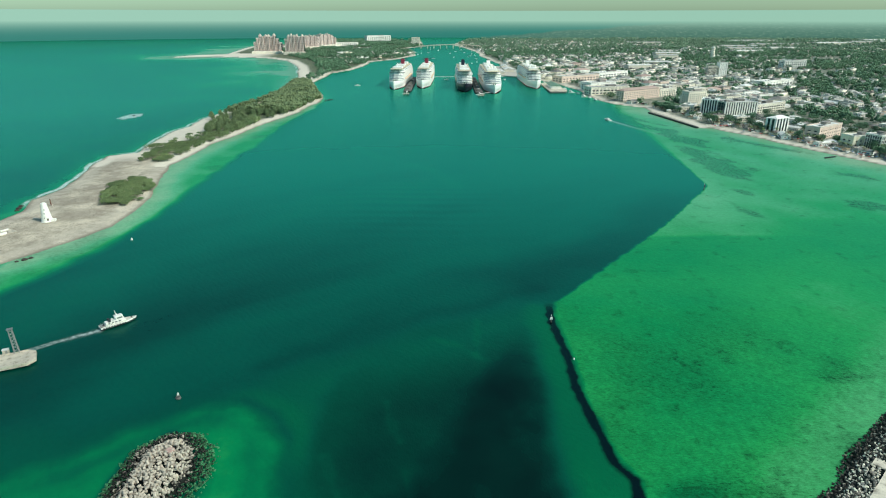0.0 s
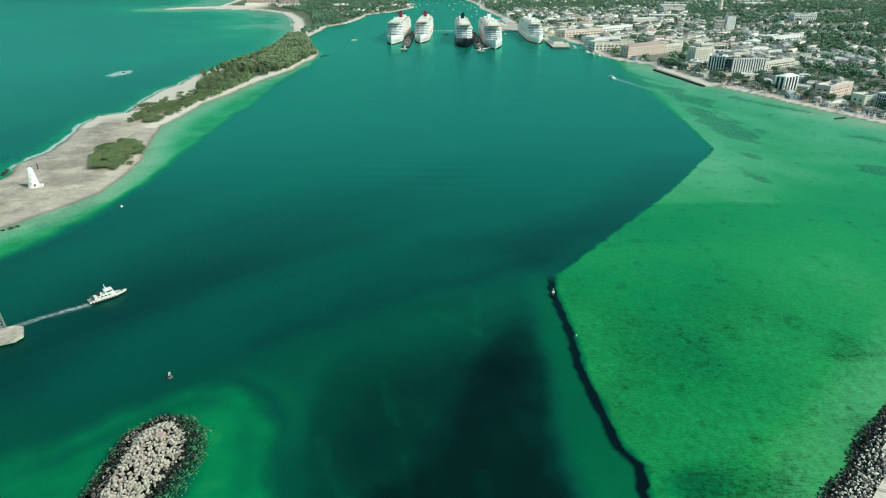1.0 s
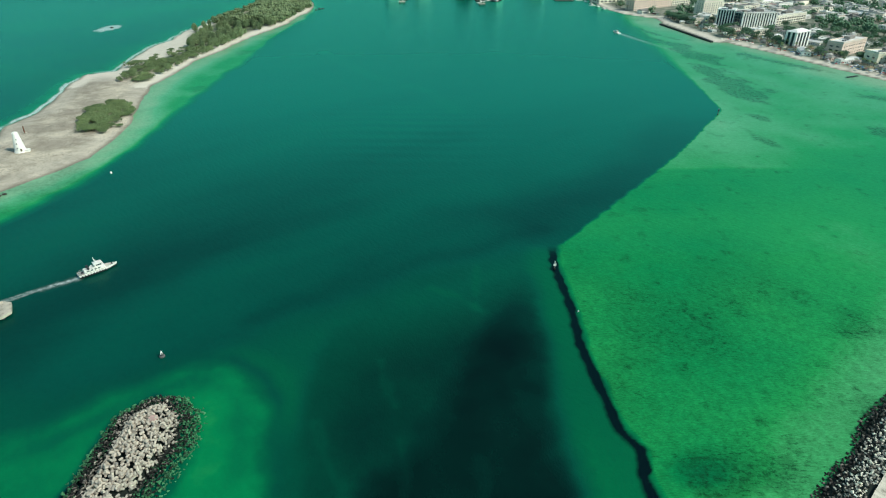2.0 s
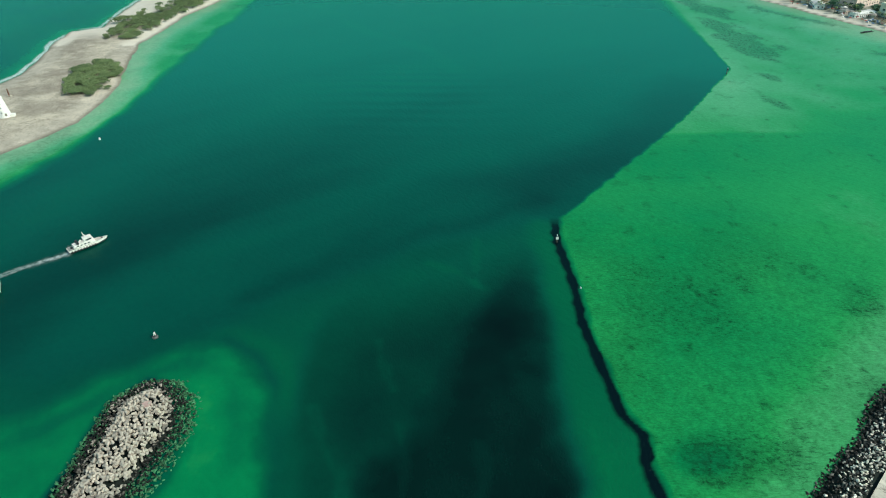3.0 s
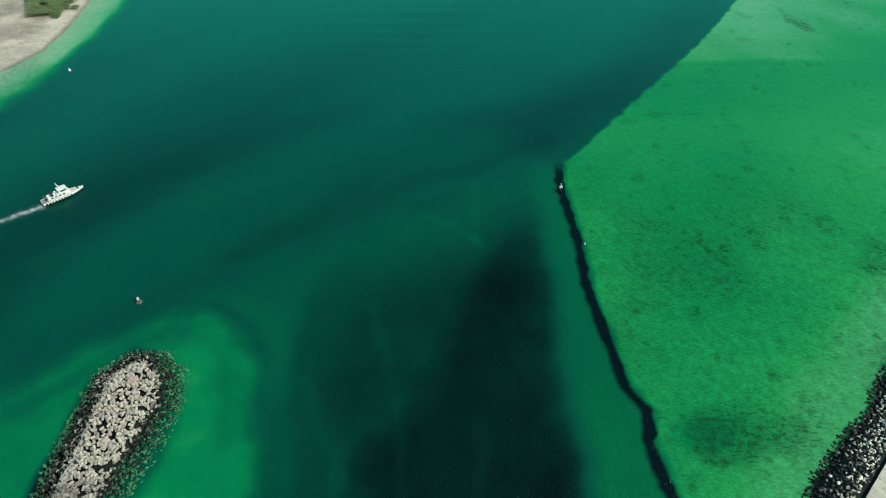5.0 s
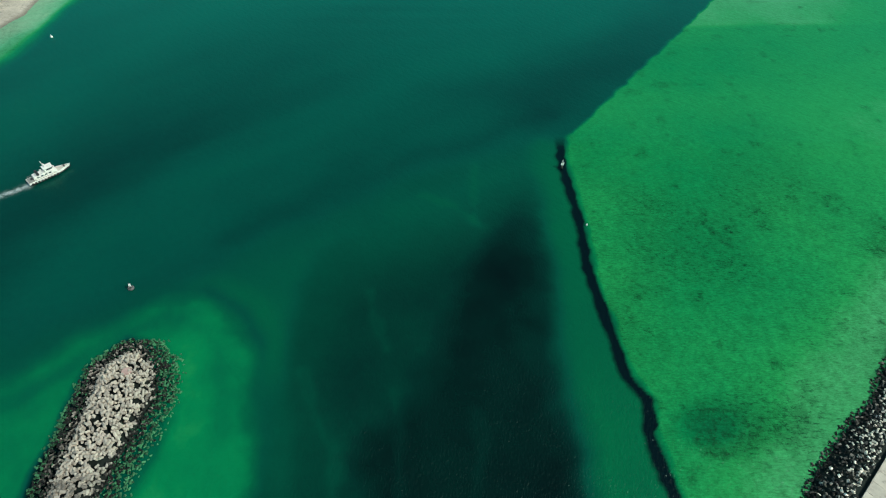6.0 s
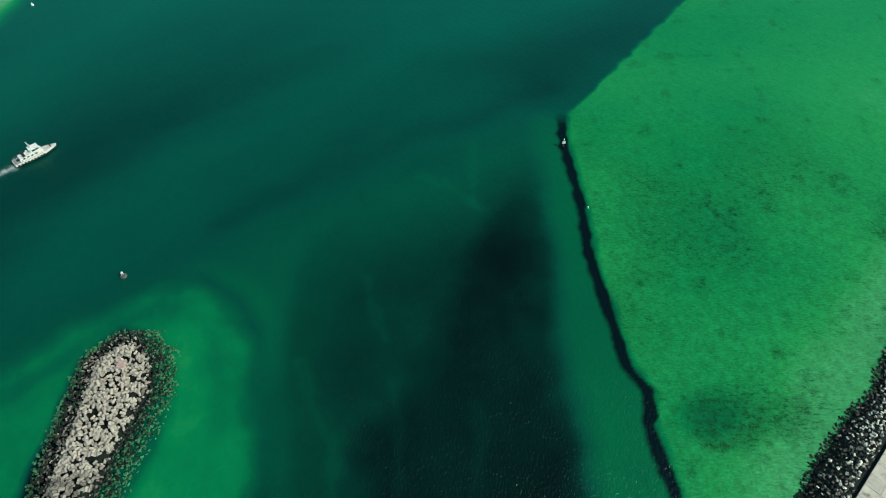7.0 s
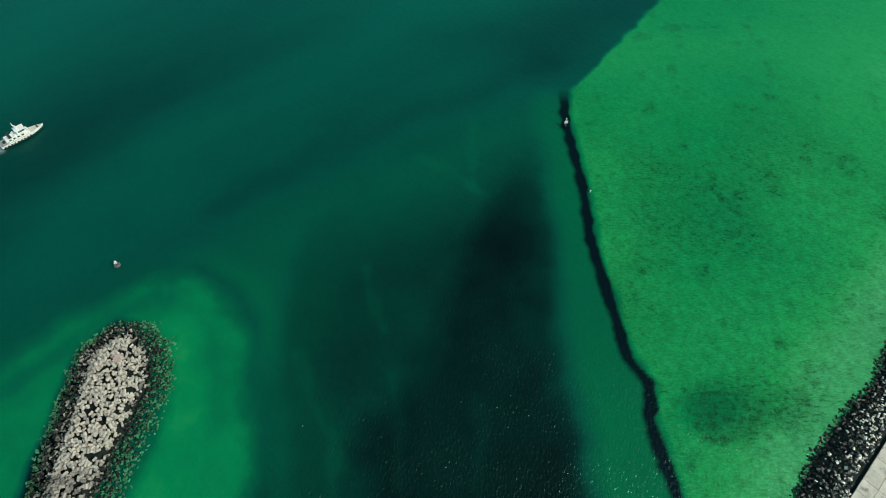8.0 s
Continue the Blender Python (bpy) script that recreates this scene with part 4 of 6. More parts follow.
# ---- lighthouse ----
def build_lighthouse():
    x, y = -287.2, 414.8
    z = ground_z(x, y) - 0.15
    b = thing("lighthouse", pose(x, y, z, 0, 0, 15), "white tapered lighthouse on bare pale rock", "lighthouse")
    tower = part("tower", Shape().cone(0, 0, 0, 1.2, 4.1, 3.7, 20).cone(0, 0, 1.2, 13.2, 3.5, 1.85, 20), WHITE, b)
    for i, zz in enumerate((3.0, 6.2, 9.0)):
        r = 3.5 - 0.1375 * (zz - 1.2)
        part("window", Shape().box(-0.4 + 0.4 * i, -r - 0.02, zz, 0.45, 0.3, 0.7), GLASS, tower)
    part("door", Shape().box(1.6, -3.05, 0.9, 1.1, 0.35, 2.0, rz=28), WOOD, tower)
    part("cornice", Shape().cone(0, 0, 13.2, 13.45, 1.98, 1.98, 20), WHITE, b)
    part("cap", Shape().cone(0, 0, 13.45, 14.0, 1.5, 1.2, 14), WHITE, b)
    annex = part("annex", Shape().box(4.4, -0.8, 0, 2.8, 3.0, 1.6), WHITE, b)
    part("roof", Shape().box(4.5, -0.8, 1.6, 3.0, 3.2, 0.2), WHITE, annex)
    part("step", Shape().box(4.4, -3.0, 0, 1.6, 1.2, 0.4), CONCRETE, annex)
    m = thing("marker_post", pose(-309, 455, ground_z(-309, 455) - 0.2), "short rusty steel marker post on the rock", "post")
    part("post", Shape().cone(0, 0, 0, 5.5, 0.5, 0.4, 8), surface("rust", lin(120, 84, 64), lin(92, 66, 52), 1.2, 0.9), m)
    part("base", Shape().box(0, 0, 0, 2.4, 2.4, 0.8), CONCRETE, m)
    r = thing("ruined_slab", pose(-302, 388, ground_z(-302, 388), 0, 0, 60), "broken white concrete foundation on the rock", "ruin")
    part("slab", Shape().box(0, 0, 0, 15, 10, 0.5), CONCRETE, r)
    part("wall", Shape().box(-3, -4.6, 0.5, 8, 0.6, 1.3), WHITE, r)
    part("wall", Shape().box(-7.1, -1, 0.5, 0.6, 6.5, 1.5), WHITE, r)
    part("wall", Shape().box(3.5, 3.6, 0.5, 5, 0.6, 0.8), WHITE, r)


def build_shore_rocks():
    mat = surface("wet_rock", lin(64, 60, 50), lin(40, 38, 32), 0.8, 0.8)
    r = random.Random(21)
    for x, y, s in ((-259, 345, 1.9), (-257, 348, 1.4), (-262, 342, 1.2), (-333, 452, 2.4), (-331, 447, 1.8), (-335, 458, 1.9), (-472, 930, 2.4),
                    (-208, 1120, 3), (-212, 1108, 2.5), (-204, 1126, 2.2)):
        sh = Shape().ball(0, 0, 0.2, s, 9, 6, 0.55)
        sh.v = [(a * r.uniform(0.75, 1.25), b * r.uniform(0.75, 1.25), c * r.uniform(0.7, 1.2)) for a, b, c in sh.v]
        ob = new("shore_rock", sh.mesh("shore_rock", mat))
        ob.matrix_world = pose(x, y, max(-0.2, ground_z(x, y)))
        tagged(ob, "dark wet boulder at the water's edge", "rock", "shore rocks")


# ---- cruise ships ----
LIFEBOAT = surface("lifeboat_paint", lin(232, 206, 176), lin(216, 190, 160), 0.8, 0.5)
# grey that paints the shade of the recessed window and balcony rows
BAND = surface("shaded_balcony", lin(120, 130, 132), lin(92, 102, 106), 0.3, 0.3, bump=0.02)


def build_ship(x, y, turn, length, beam, label, hull_mat, funnel_mat, decks=8, winged=False, domes=False, slope=0.012):
    """Bow towards -y, its stem at (x, y)."""
    s = thing("cruise_ship", pose(x, y, 0, 0, 0, turn), label, "cruise ship", "cruise ships at the wharf")
    rings = []
    for k in range(21):
        t = (k / 20) ** 1.5
        w = beam / 2 * min(1.0, (t / 0.2) ** 0.62 if t > 0 else 0.02) * (1 - 0.12 * max(0, (t - 0.9) / 0.1))
        lift = 4.5 * max(0, 1 - t / 0.2) ** 1.5
        flare = 0.55 + 0.45 * min(1, t / 0.22)
        yy = t * length
        top = 13.0 + lift
        half = [(w * flare * 0.92, -3.0, 5.0 * max(0, 1 - t / 0.1)), (w * flare, 3.5, 3.0 * max(0, 1 - t / 0.1)), (w, 9.0, 1.0 * max(0, 1 - t / 0.1)), (w, top, 0)]
        rings.append([(-a, yy + c, z) for a, z, c in half[::-1]] + [(a, yy + c, z) for a, z, c in half])
    part("hull", Shape().loft(rings), hull_mat, s)
    part("boot_stripe", Shape().loft([[(p[0] * 1.004, p[1] - 0.03, min(max(p[2], -1.0), 1.2)) for p in ring] for ring in rings[1:]]), RED if hull_mat is SHIP_WHITE else BLACK, s)
    z = 13.0
    y0 = 0.15 * length
    for i in range(decks):
        a = y0 + slope * length * i
        b = length * (0.985 - 0.012 * i)
        w = beam - 0.6 - (1.2 if i > decks - 3 else 0) - (2.0 if i == decks - 1 else 0)

        def plan(w_, a_, b_):
            q = beam * 0.28
            return [(-w_ / 2, a_ + q), (-w_ / 2 + w_ * 0.16, a_ + q * 0.4), (-w_ * 0.16, a_), (w_ * 0.16, a_), (w_ / 2 - w_ * 0.16, a_ + q * 0.4), (w_ / 2, a_ + q), (w_ / 2, b_), (-w_ / 2, b_)]

        deck = part("deck", Shape().prism(plan(w, a, b), z, z + 2.05), SHIP_WHITE, s)
        part("window_band", Shape().prism(plan(w - 1.7, a + 0.9, b - 1.0), z + 2.0, z + 3.05), BAND, deck)
        if i in (2, 3, 4, 5):
            div = Shape()
            for j in range(int((b - a) / 7)):
                for sx in (-1, 1):
                    div.box(sx * (w / 2 - 0.45), a + beam * 0.28 + 3 + j * 7, z + 2.0, 0.85, 0.35, 1.0)
            part("balcony_grille", div, SHIP_WHITE, deck)["kind"] = "stuff"
        z += 3.0
        if i == decks - 3:
            br = part("bridge", Shape().prism(plan(beam + 2.4, a - 1.0, a + 15), z - 3.0, z - 1.6), SHIP_WHITE, s)
            part("bridge_window", Shape().prism(plan(beam + 1.8, a - 0.6, a + 14.5), z - 1.6, z - 0.5), GLASS, br)
            part("bridge_roof", Shape().prism(plan(beam + 2.6, a - 1.2, a + 15.2), z - 0.5, z), SHIP_WHITE, br)
    top = z
    part("top_deck", Shape().box(0, 0.56 * length, top, beam - 5, 0.74 * length, 0.7), surface("sun_deck", lin(200, 188, 160), lin(176, 166, 142), 0.3, 0.8), s)
    for k, (ya, ln) in enumerate(((0.30, 0.09), (0.46, 0.06), (0.62, 0.10), (0.84, 0.08))):
        part("deck_house", Shape().box(0, ya * length, top + 0.6, beam * (0.62 - 0.06 * k), ln * length, 3.2 + (k % 2)), SHIP_WHITE, s)
    part("swimming_pool", Shape().box(0, 0.53 * length, top + 0.7, 7, 11, 0.25), surface("pool", lin(60, 160, 180), lin(40, 140, 165), 0.5, 0.1), s)
    fy = 0.66 * length
    fun = part("funnel", Shape().loft([[(a * 3.6, fy + b * 7.5 + lean, zz) for a, b in ((-1, -0.8), (1, -0.8), (1.1, 0.6), (0.5, 1), (-0.5, 1), (-1.1, 0.6))]
                                       for zz, lean in ((top + 2, 0), (top + 9, 2.0), (top + 14, 4.0))]), funnel_mat, s)
    if winged:
        for sx in (-1, 1):
            part("funnel_wing", Shape().loft([[(sx * 3.2, fy - 2, top + 8), (sx * 3.2, fy + 7, top + 8), (sx * 3.2, fy + 7, top + 10), (sx * 3.2, fy - 2, top + 10)],
                                              [(sx * 9.5, fy + 5, top + 13), (sx * 9.5, fy + 9, top + 13), (sx * 9.5, fy + 9, top + 14.2), (sx * 9.5, fy + 5, top + 14.2)]]), NAVY, fun)
    part("funnel_cap", Shape().box(0, fy + 4.5, top + 14, 6.0, 9.0, 1.0), BLACK, fun)
    mast = part("mast", Shape().bar((0, 0.27 * length, top), (0, 0.28 * length, top + 12), 0.7, 8).box(0, 0.275 * length, top + 6, 8, 0.7, 0.6), SHIP_WHITE, s)
    part("radar", Shape().box(0, 0.265 * length, top + 8.5, 4.6, 0.6, 0.5), SHIP_WHITE, mast)
    if domes:
        for dx, dy, r in ((-6, 0.34, 3.0), (6, 0.34, 3.0), (0, 0.42, 3.6), (-5, 0.52, 2.2), (5, 0.52, 2.2)):
            part("radar_dome", Shape().cone(dx, dy * length, top + 0.5, top + 4, 1.0, 1.0, 8).ball(dx, dy * length, top + 4 + r * 0.7, r, 12, 8), SHIP_WHITE, s, smooth=True)
    boat = Shape().loft([[(-1.6 * k, yy, 0.2), (-2.0 * k, yy, 1.4), (-1.2 * k, yy, 2.8), (1.2 * k, yy, 2.8), (2.0 * k, yy, 1.4), (1.6 * k, yy, 0.2)] for yy, k in ((-5, 0.3), (-3.5, 0.9), (3.5, 0.9), (5, 0.3))])
    boat_me = boat.mesh("lifeboat", LIFEBOAT)
    for sx in (-1, 1):
        for j in range(9):
            ob = part("lifeboat", boat_me, ORANGE, s)
            ob.location = (sx * (beam / 2 + 0.6), (0.32 + 0.055 * j) * length, 14.6)
    part("helipad", Shape().cone(0, 0.10 * length, 17.2, 17.6, 7.0, 7.0, 16), surface("green_deck", lin(90, 120, 100), lin(76, 104, 86), 0.5, 0.8), s)
    part("anchor_winch", Shape().cone(-2, 0.055 * length, 15.5, 18.4, 1.0, 0.8, 8).cone(2, 0.055 * length, 15.5, 18.4, 1.0, 0.8, 8), DARK_STEEL, s)
    return s


def build_wharf():
    quay = surface("quay_concrete", lin(104, 102, 96), lin(82, 80, 76), 0.3, 0.9)
    for x, y, ln, wd in ((-72, 1246, 300, 15), (72, 1220, 320, 15)):
        p = thing("finger_pier", pose(x, y, 0), "dark grey finger pier between moored ships", "pier", "finger piers")
        part("deck", Shape().box(0, ln / 2, 1.6, wd, ln, 1.6), quay, p)
        for i in range(12):
            part("fender", Shape().box(-wd / 2 - 0.5, 8 + i * 24, 0.2, 1.0, 2.0, 2.8).box(wd / 2 + 0.5, 8 + i * 24, 0.2, 1.0, 2.0, 2.8), BLACK, p)
        for i in range(6):
            part("pile", Shape().cone(-wd / 2 + 2, 6 + i * 50, -6, 1.6, 1.0, 1.0, 8).cone(wd / 2 - 2, 6 + i * 50, -6, 1.6, 1.0, 1.0, 8), DARK_STEEL, p)
        for i in range(4):
            part("shed", Shape().box(0, 30 + i * 55, 3.2, 6, 22, 3.5), ROOF_GREY, p)
        d = thing("mooring_dolphin", pose(x, y - 48, 0), "white-capped mooring dolphin joined by a catwalk", "dolphin", "mooring dolphins")
        part("cap", Shape().box(0, 0, 2.0, 12, 9, 1.6), CONCRETE, d)
        for a in (-1, 1):
            for c in (-1, 1):
                part("pile", Shape().cone(a * 4, c * 3, -6, 2.0, 0.8, 0.8, 8), DARK_STEEL, d)
        part("catwalk", Shape().box(0, 26, 2.6, 2.0, 44, 0.6), WHITE, d)
        part("bollard", Shape().cone(0, 0, 3.6, 5.0, 0.9, 1.1, 8), BLACK, d)
    c = thing("catwalk", pose(80, 1208, 2.2, 0, 0, -38), "white steel catwalk over the water by a ship's bow", "catwalk")
    part("deck", Shape().box(0, 0, 0, 1.8, 56, 0.6), WHITE, c)
    part("support", Shape().cone(0, -20, -8, 0, 0.7, 0.7, 8).cone(0, 20, -8, 0, 0.7, 0.7, 8), DARK_STEEL, c)
    w = thing("wharf_head", pose(231, 1310, 0), "low concrete wharf head with a green roofed shed", "wharf")
    part("deck", Shape().prism([(-17, -78), (14, -78), (20, -60), (20, 90), (-12, 90)], 0.8, 3.2), CONCRETE, w)
    part("edge", Shape().prism([(-17.6, -78.6), (14.4, -78.6), (20.6, -60), (20.6, -56), (-17.6, -56)], 0.2, 2.6), quay, w)
    shed = part("shed", Shape().box(3, 5, 3.2, 20, 70, 5), WALL_WHITE, w)
    part("roof", Shape().gable(3, 5, 8.2, 70, 20, 4, 90), surface("green_roof", lin(120, 150, 128), lin(100, 132, 110), 0.4, 0.8), shed)
    for i in range(8):
        part("fender", Shape().box(-17.2, -70 + i * 20, 0.2, 0.8, 1.8, 2.6), BLACK, w)
    q = thing("cruise_wharf", pose(150, 1700, 0), "long pale concrete cruise wharf with sheds", "wharf")
    part("deck", Shape().prism([(-60, -60), (60, -150), (75, 60), (45, 210), (-20, 210)], 0.6, 2.8), surface("wharf_apron", lin(186, 180, 166), lin(160, 154, 142), 0.2, 0.9), q)
    for i, (a, b, l2, ww) in enumerate(((0, -40, 60, 22), (30, 40, 70, 26), (-10, 110, 60, 20), (30, 150, 50, 18))):
        sh = part("shed", Shape().box(a, b, 2.8, ww, l2, 6), WALL_CREAM, q)
        part("roof", Shape().gable(a, b, 8.8, l2, ww, 3.5, 90), ROOF_PALE, sh)
    for x1, x2, y in ((-20, 31, 1583), (146, 199, 1592)):
        b = thing("floating_boom", pose((x1 + x2) / 2, y, 0), "thin white floating boom across the basin", "boom", "floating booms")
        part("float", Shape().box(0, 0, -0.3, x2 - x1, 2.2, 1.0), WHITE, b)
        part("walkway", Shape().box(0, 0, 0.7, x2 - x1, 1.2, 0.2), CONCRETE, b)


# ---- resort towers ----
def build_resort(x, y, width, depth, high, turn, bays, label, profile):
    s = thing("resort_tower", pose(x, y, ground_z(x, y) - 1, 0, 0, turn), label, "hotel", "resort hotel towers")
    wall = surface("coral_render", lin(208, 190, 180), lin(186, 166, 156), 0.05, 0.85, vary=0.08)
    bw = width / bays
    for i in range(bays):
        h = high * profile[i % len(profile)]
        deep = depth * (1.0 if i % 2 else 0.86)
        cx = -width / 2 + bw * (i + 0.5)
        bay = part("bay", Shape().box(cx, 0, 0, bw * 0.72, deep, h), wall, s)
        part("glazing", Shape().box(cx + bw * 0.5, 0, 0, bw * 0.3, depth * 0.7, h * 0.95), GLASS, bay)
        bal = Shape()
        for k in range(int(h / 7)):
            bal.box(cx + bw * 0.5, -depth * 0.36, 3 + k * 7, bw * 0.27, 1.4, 2.2)
        part("balcony_grid", bal, wall, bay)["kind"] = "stuff"
        strip = Shape()
        for k in range(int(h / 3.5) - 1):
            strip.box(cx, -deep / 2 - 0.03, 2.5 + k * 3.5, bw * 0.30, 0.3, 1.9)
        part("window_grid", strip, GLASS, bay)["kind"] = "stuff"
        if profile[i % len(profile)] > 0.93:
            part("turret_roof", Shape().cone(cx, 0, h, h + high * 0.09, bw * 0.5, bw * 0.06, 4), surface("turret_tile", lin(206, 196, 180), lin(180, 170, 156), 0.1, 0.8), bay)
        else:
            part("roof", Shape().box(cx, 0, h, bw * 0.78, deep * 1.03, 1.4), ROOF_PALE, bay)
    part("podium", Shape().box(0, -depth * 0.6, 0, width * 1.08, depth * 1.3, 10), WALL_CREAM, s)


# ---- town blocks: glass core, floor bands and piers that stand proud of it ----
def build_block(x, y, width, depth, high, turn, floors, bays, wall, label, name="office_block", band=1.3, pier=0.9, roof=None, sides=True, sink=1.0):
    b = thing(name, pose(x, y, ground_z(x, y) - sink, 0, 0, turn), label, "building")
    high += sink
    part("glazing", Shape().box(0, 0, 0, width - 0.9, depth - 0.9, high - 0.2), GLASS, b)
    fh = high / floors
    if band:
        for i in range(floors + 1):
            part("floor_band", Shape().box(0, 0, min(i * fh, high - band), width, depth, band), wall, b)
    me = Shape().box(0, 0, 0, pier, 0.9, high).mesh("pier", wall)
    for i in range(bays + 1):
        for sy in (-1, 1):
            ob = part("pier", me, wall, b)
            ob.location = (-width / 2 + pier / 2 + i * (width - pier) / bays, sy * (depth / 2 - 0.3), 0)
    n = max(2, int(bays * depth / width)) if sides else 1
    mes = Shape().box(0, 0, 0, 0.9, pier, high).mesh("pier", wall)
    for i in range(n + 1):
        for sx in (-1, 1):
            ob = part("pier", mes, wall, b)
            ob.location = (sx * (width / 2 - 0.3), -depth / 2 + pier / 2 + i * (depth - pier) / n, 0)
    part("roof_slab", Shape().box(0, 0, high, width + 0.6, depth + 0.6, 0.5), roof or ROOF_PALE, b)
    if roof in (None, ROOF_PALE, ROOF_GREY):
        part("parapet", Shape().box(0, -depth / 2, high + 0.5, width, 0.4, 0.8).box(0, depth / 2, high + 0.5, width, 0.4, 0.8)
             .box(-width / 2, 0, high + 0.5, 0.4, depth - 0.5, 0.8).box(width / 2, 0, high + 0.5, 0.4, depth - 0.5, 0.8), wall, b)
        part("plant_room", Shape().box(width * 0.12, depth * 0.1, high + 0.5, width * 0.22, depth * 0.4, 2.8), ROOF_GREY, b)
        for k in range(3):
            part("roof_unit", Shape().box(-width * 0.3 + k * width * 0.09, -depth * 0.15, high + 0.5, 2.2, 2.2, 1.4), STEEL, b)
    else:
        part("pitched_roof", Shape().gable(0, 0, high + 0.5, width, depth, depth * 0.22, 0, 1.0), roof, b)
    return b


def edge_block(ax, ay, bx, by, depth, *args, **kw):
    """A block whose front runs from one corner to the other."""
    ln, a = math.hypot(bx - ax, by - ay), math.atan2(by - ay, bx - ax)
    cx, cy = (ax + bx) / 2 - math.sin(a) * depth / 2, (ay + by) / 2 + math.cos(a) * depth / 2
    return build_block(cx, cy, ln, depth, args[0], math.degrees(a), *args[1:], **kw)


def shop_rows():
    """Low pale buildings that crowd the streets behind the harbour front: x, y, width, depth, height, turn, wall."""
    r = random.Random(33)
    rows = []
    for x0, y0, dx, dy, n in ((292, 1228, 0.80, 0.60, 3), (300, 1320, 0.83, 0.55, 4), (340, 1370, 0.83, 0.55, 4), (398, 1215, 0.85, 0.52, 5), (420, 1290, 0.85, 0.52, 5), (470, 1180, 0.88, 0.47, 5),
                              (480, 1060, 0.88, 0.47, 4), (530, 1020, 0.9, 0.43, 3), (420, 1420, 0.85, 0.52, 5), (455, 1095, 0.88, 0.47, 4), (240, 1540, 0.82, 0.57, 5), (300, 1650, 0.82, 0.57, 6), (230, 1760, 0.85, 0.52, 6)):
        at = 0.0
        for k in range(n):
            w, d, h = r.uniform(20, 40), r.uniform(15, 24), r.uniform(7, 13)
            rows.append((x0 + dx * (at + w / 2), y0 + dy * (at + w / 2), w, d, h, math.degrees(math.atan2(dy, dx)) + r.uniform(-3, 3), r.randrange(4)))
            at += w + r.uniform(2, 7)
    return rows


SHOPS = shop_rows()


def build_shops():
    walls = [(WALL_PINK, "pale pink"), (WALL_CREAM, "cream"), (WALL_WHITE, "white"), (WALL_CREAM, "sand-coloured")]
    for k, (x, y, w, d, h, turn, c) in enumerate(SHOPS):
        b = thing("shop_building", pose(x, y, ground_z(x, y) - 0.8, 0, 0, turn), walls[c][1] + " town building with " + ("a flat roof", "a pitched roof")[k % 3 == 1] + " near the harbour", "building", "buildings behind the harbour front")
        wall = part("wall", Shape().box(0, 0, 0, w, d, h), walls[c][0], b)
        panes = Shape()
        for lvl in range(int(h / 3.6)):
            for i in range(int(w / 4.2)):
                for sy in (-1, 1):
                    panes.box(-w / 2 + 2.4 + i * 4.2, sy * d / 2, 1.8 + lvl * 3.6, 1.5, 0.2, 1.6)
        part("window_grid", panes, GLASS, wall)["kind"] = "stuff"
        if k % 3 == 1:
            part("roof", Shape().gable(0, 0, h, w, d, d * 0.2, 0, 0.9), (ROOF_RED, ROOF_GREY, ROOF_WHITE)[k % 2 + (k % 5 == 0)], b)
        else:
            part("roof", Shape().box(0, 0, h, w + 0.4, d + 0.4, 0.4), (ROOF_PALE, ROOF_WHITE, ROOF_GREY)[k % 3], b)
            part("parapet", Shape().box(0, -d / 2, h + 0.4, w, 0.4, 0.8).box(0, d / 2, h + 0.4, w, 0.4, 0.8).box(-w / 2, 0, h + 0.4, 0.4, d - 0.5, 0.8).box(w / 2, 0, h + 0.4, 0.4, d - 0.5, 0.8), walls[c][0], b)
            part("roof_unit", Shape().box(w * 0.2, d * 0.12, h + 0.4, 3.4, 2.6, 1.6).box(-w * 0.25, -d * 0.1, h + 0.4, 2.2, 2.2, 1.2), STEEL, b)


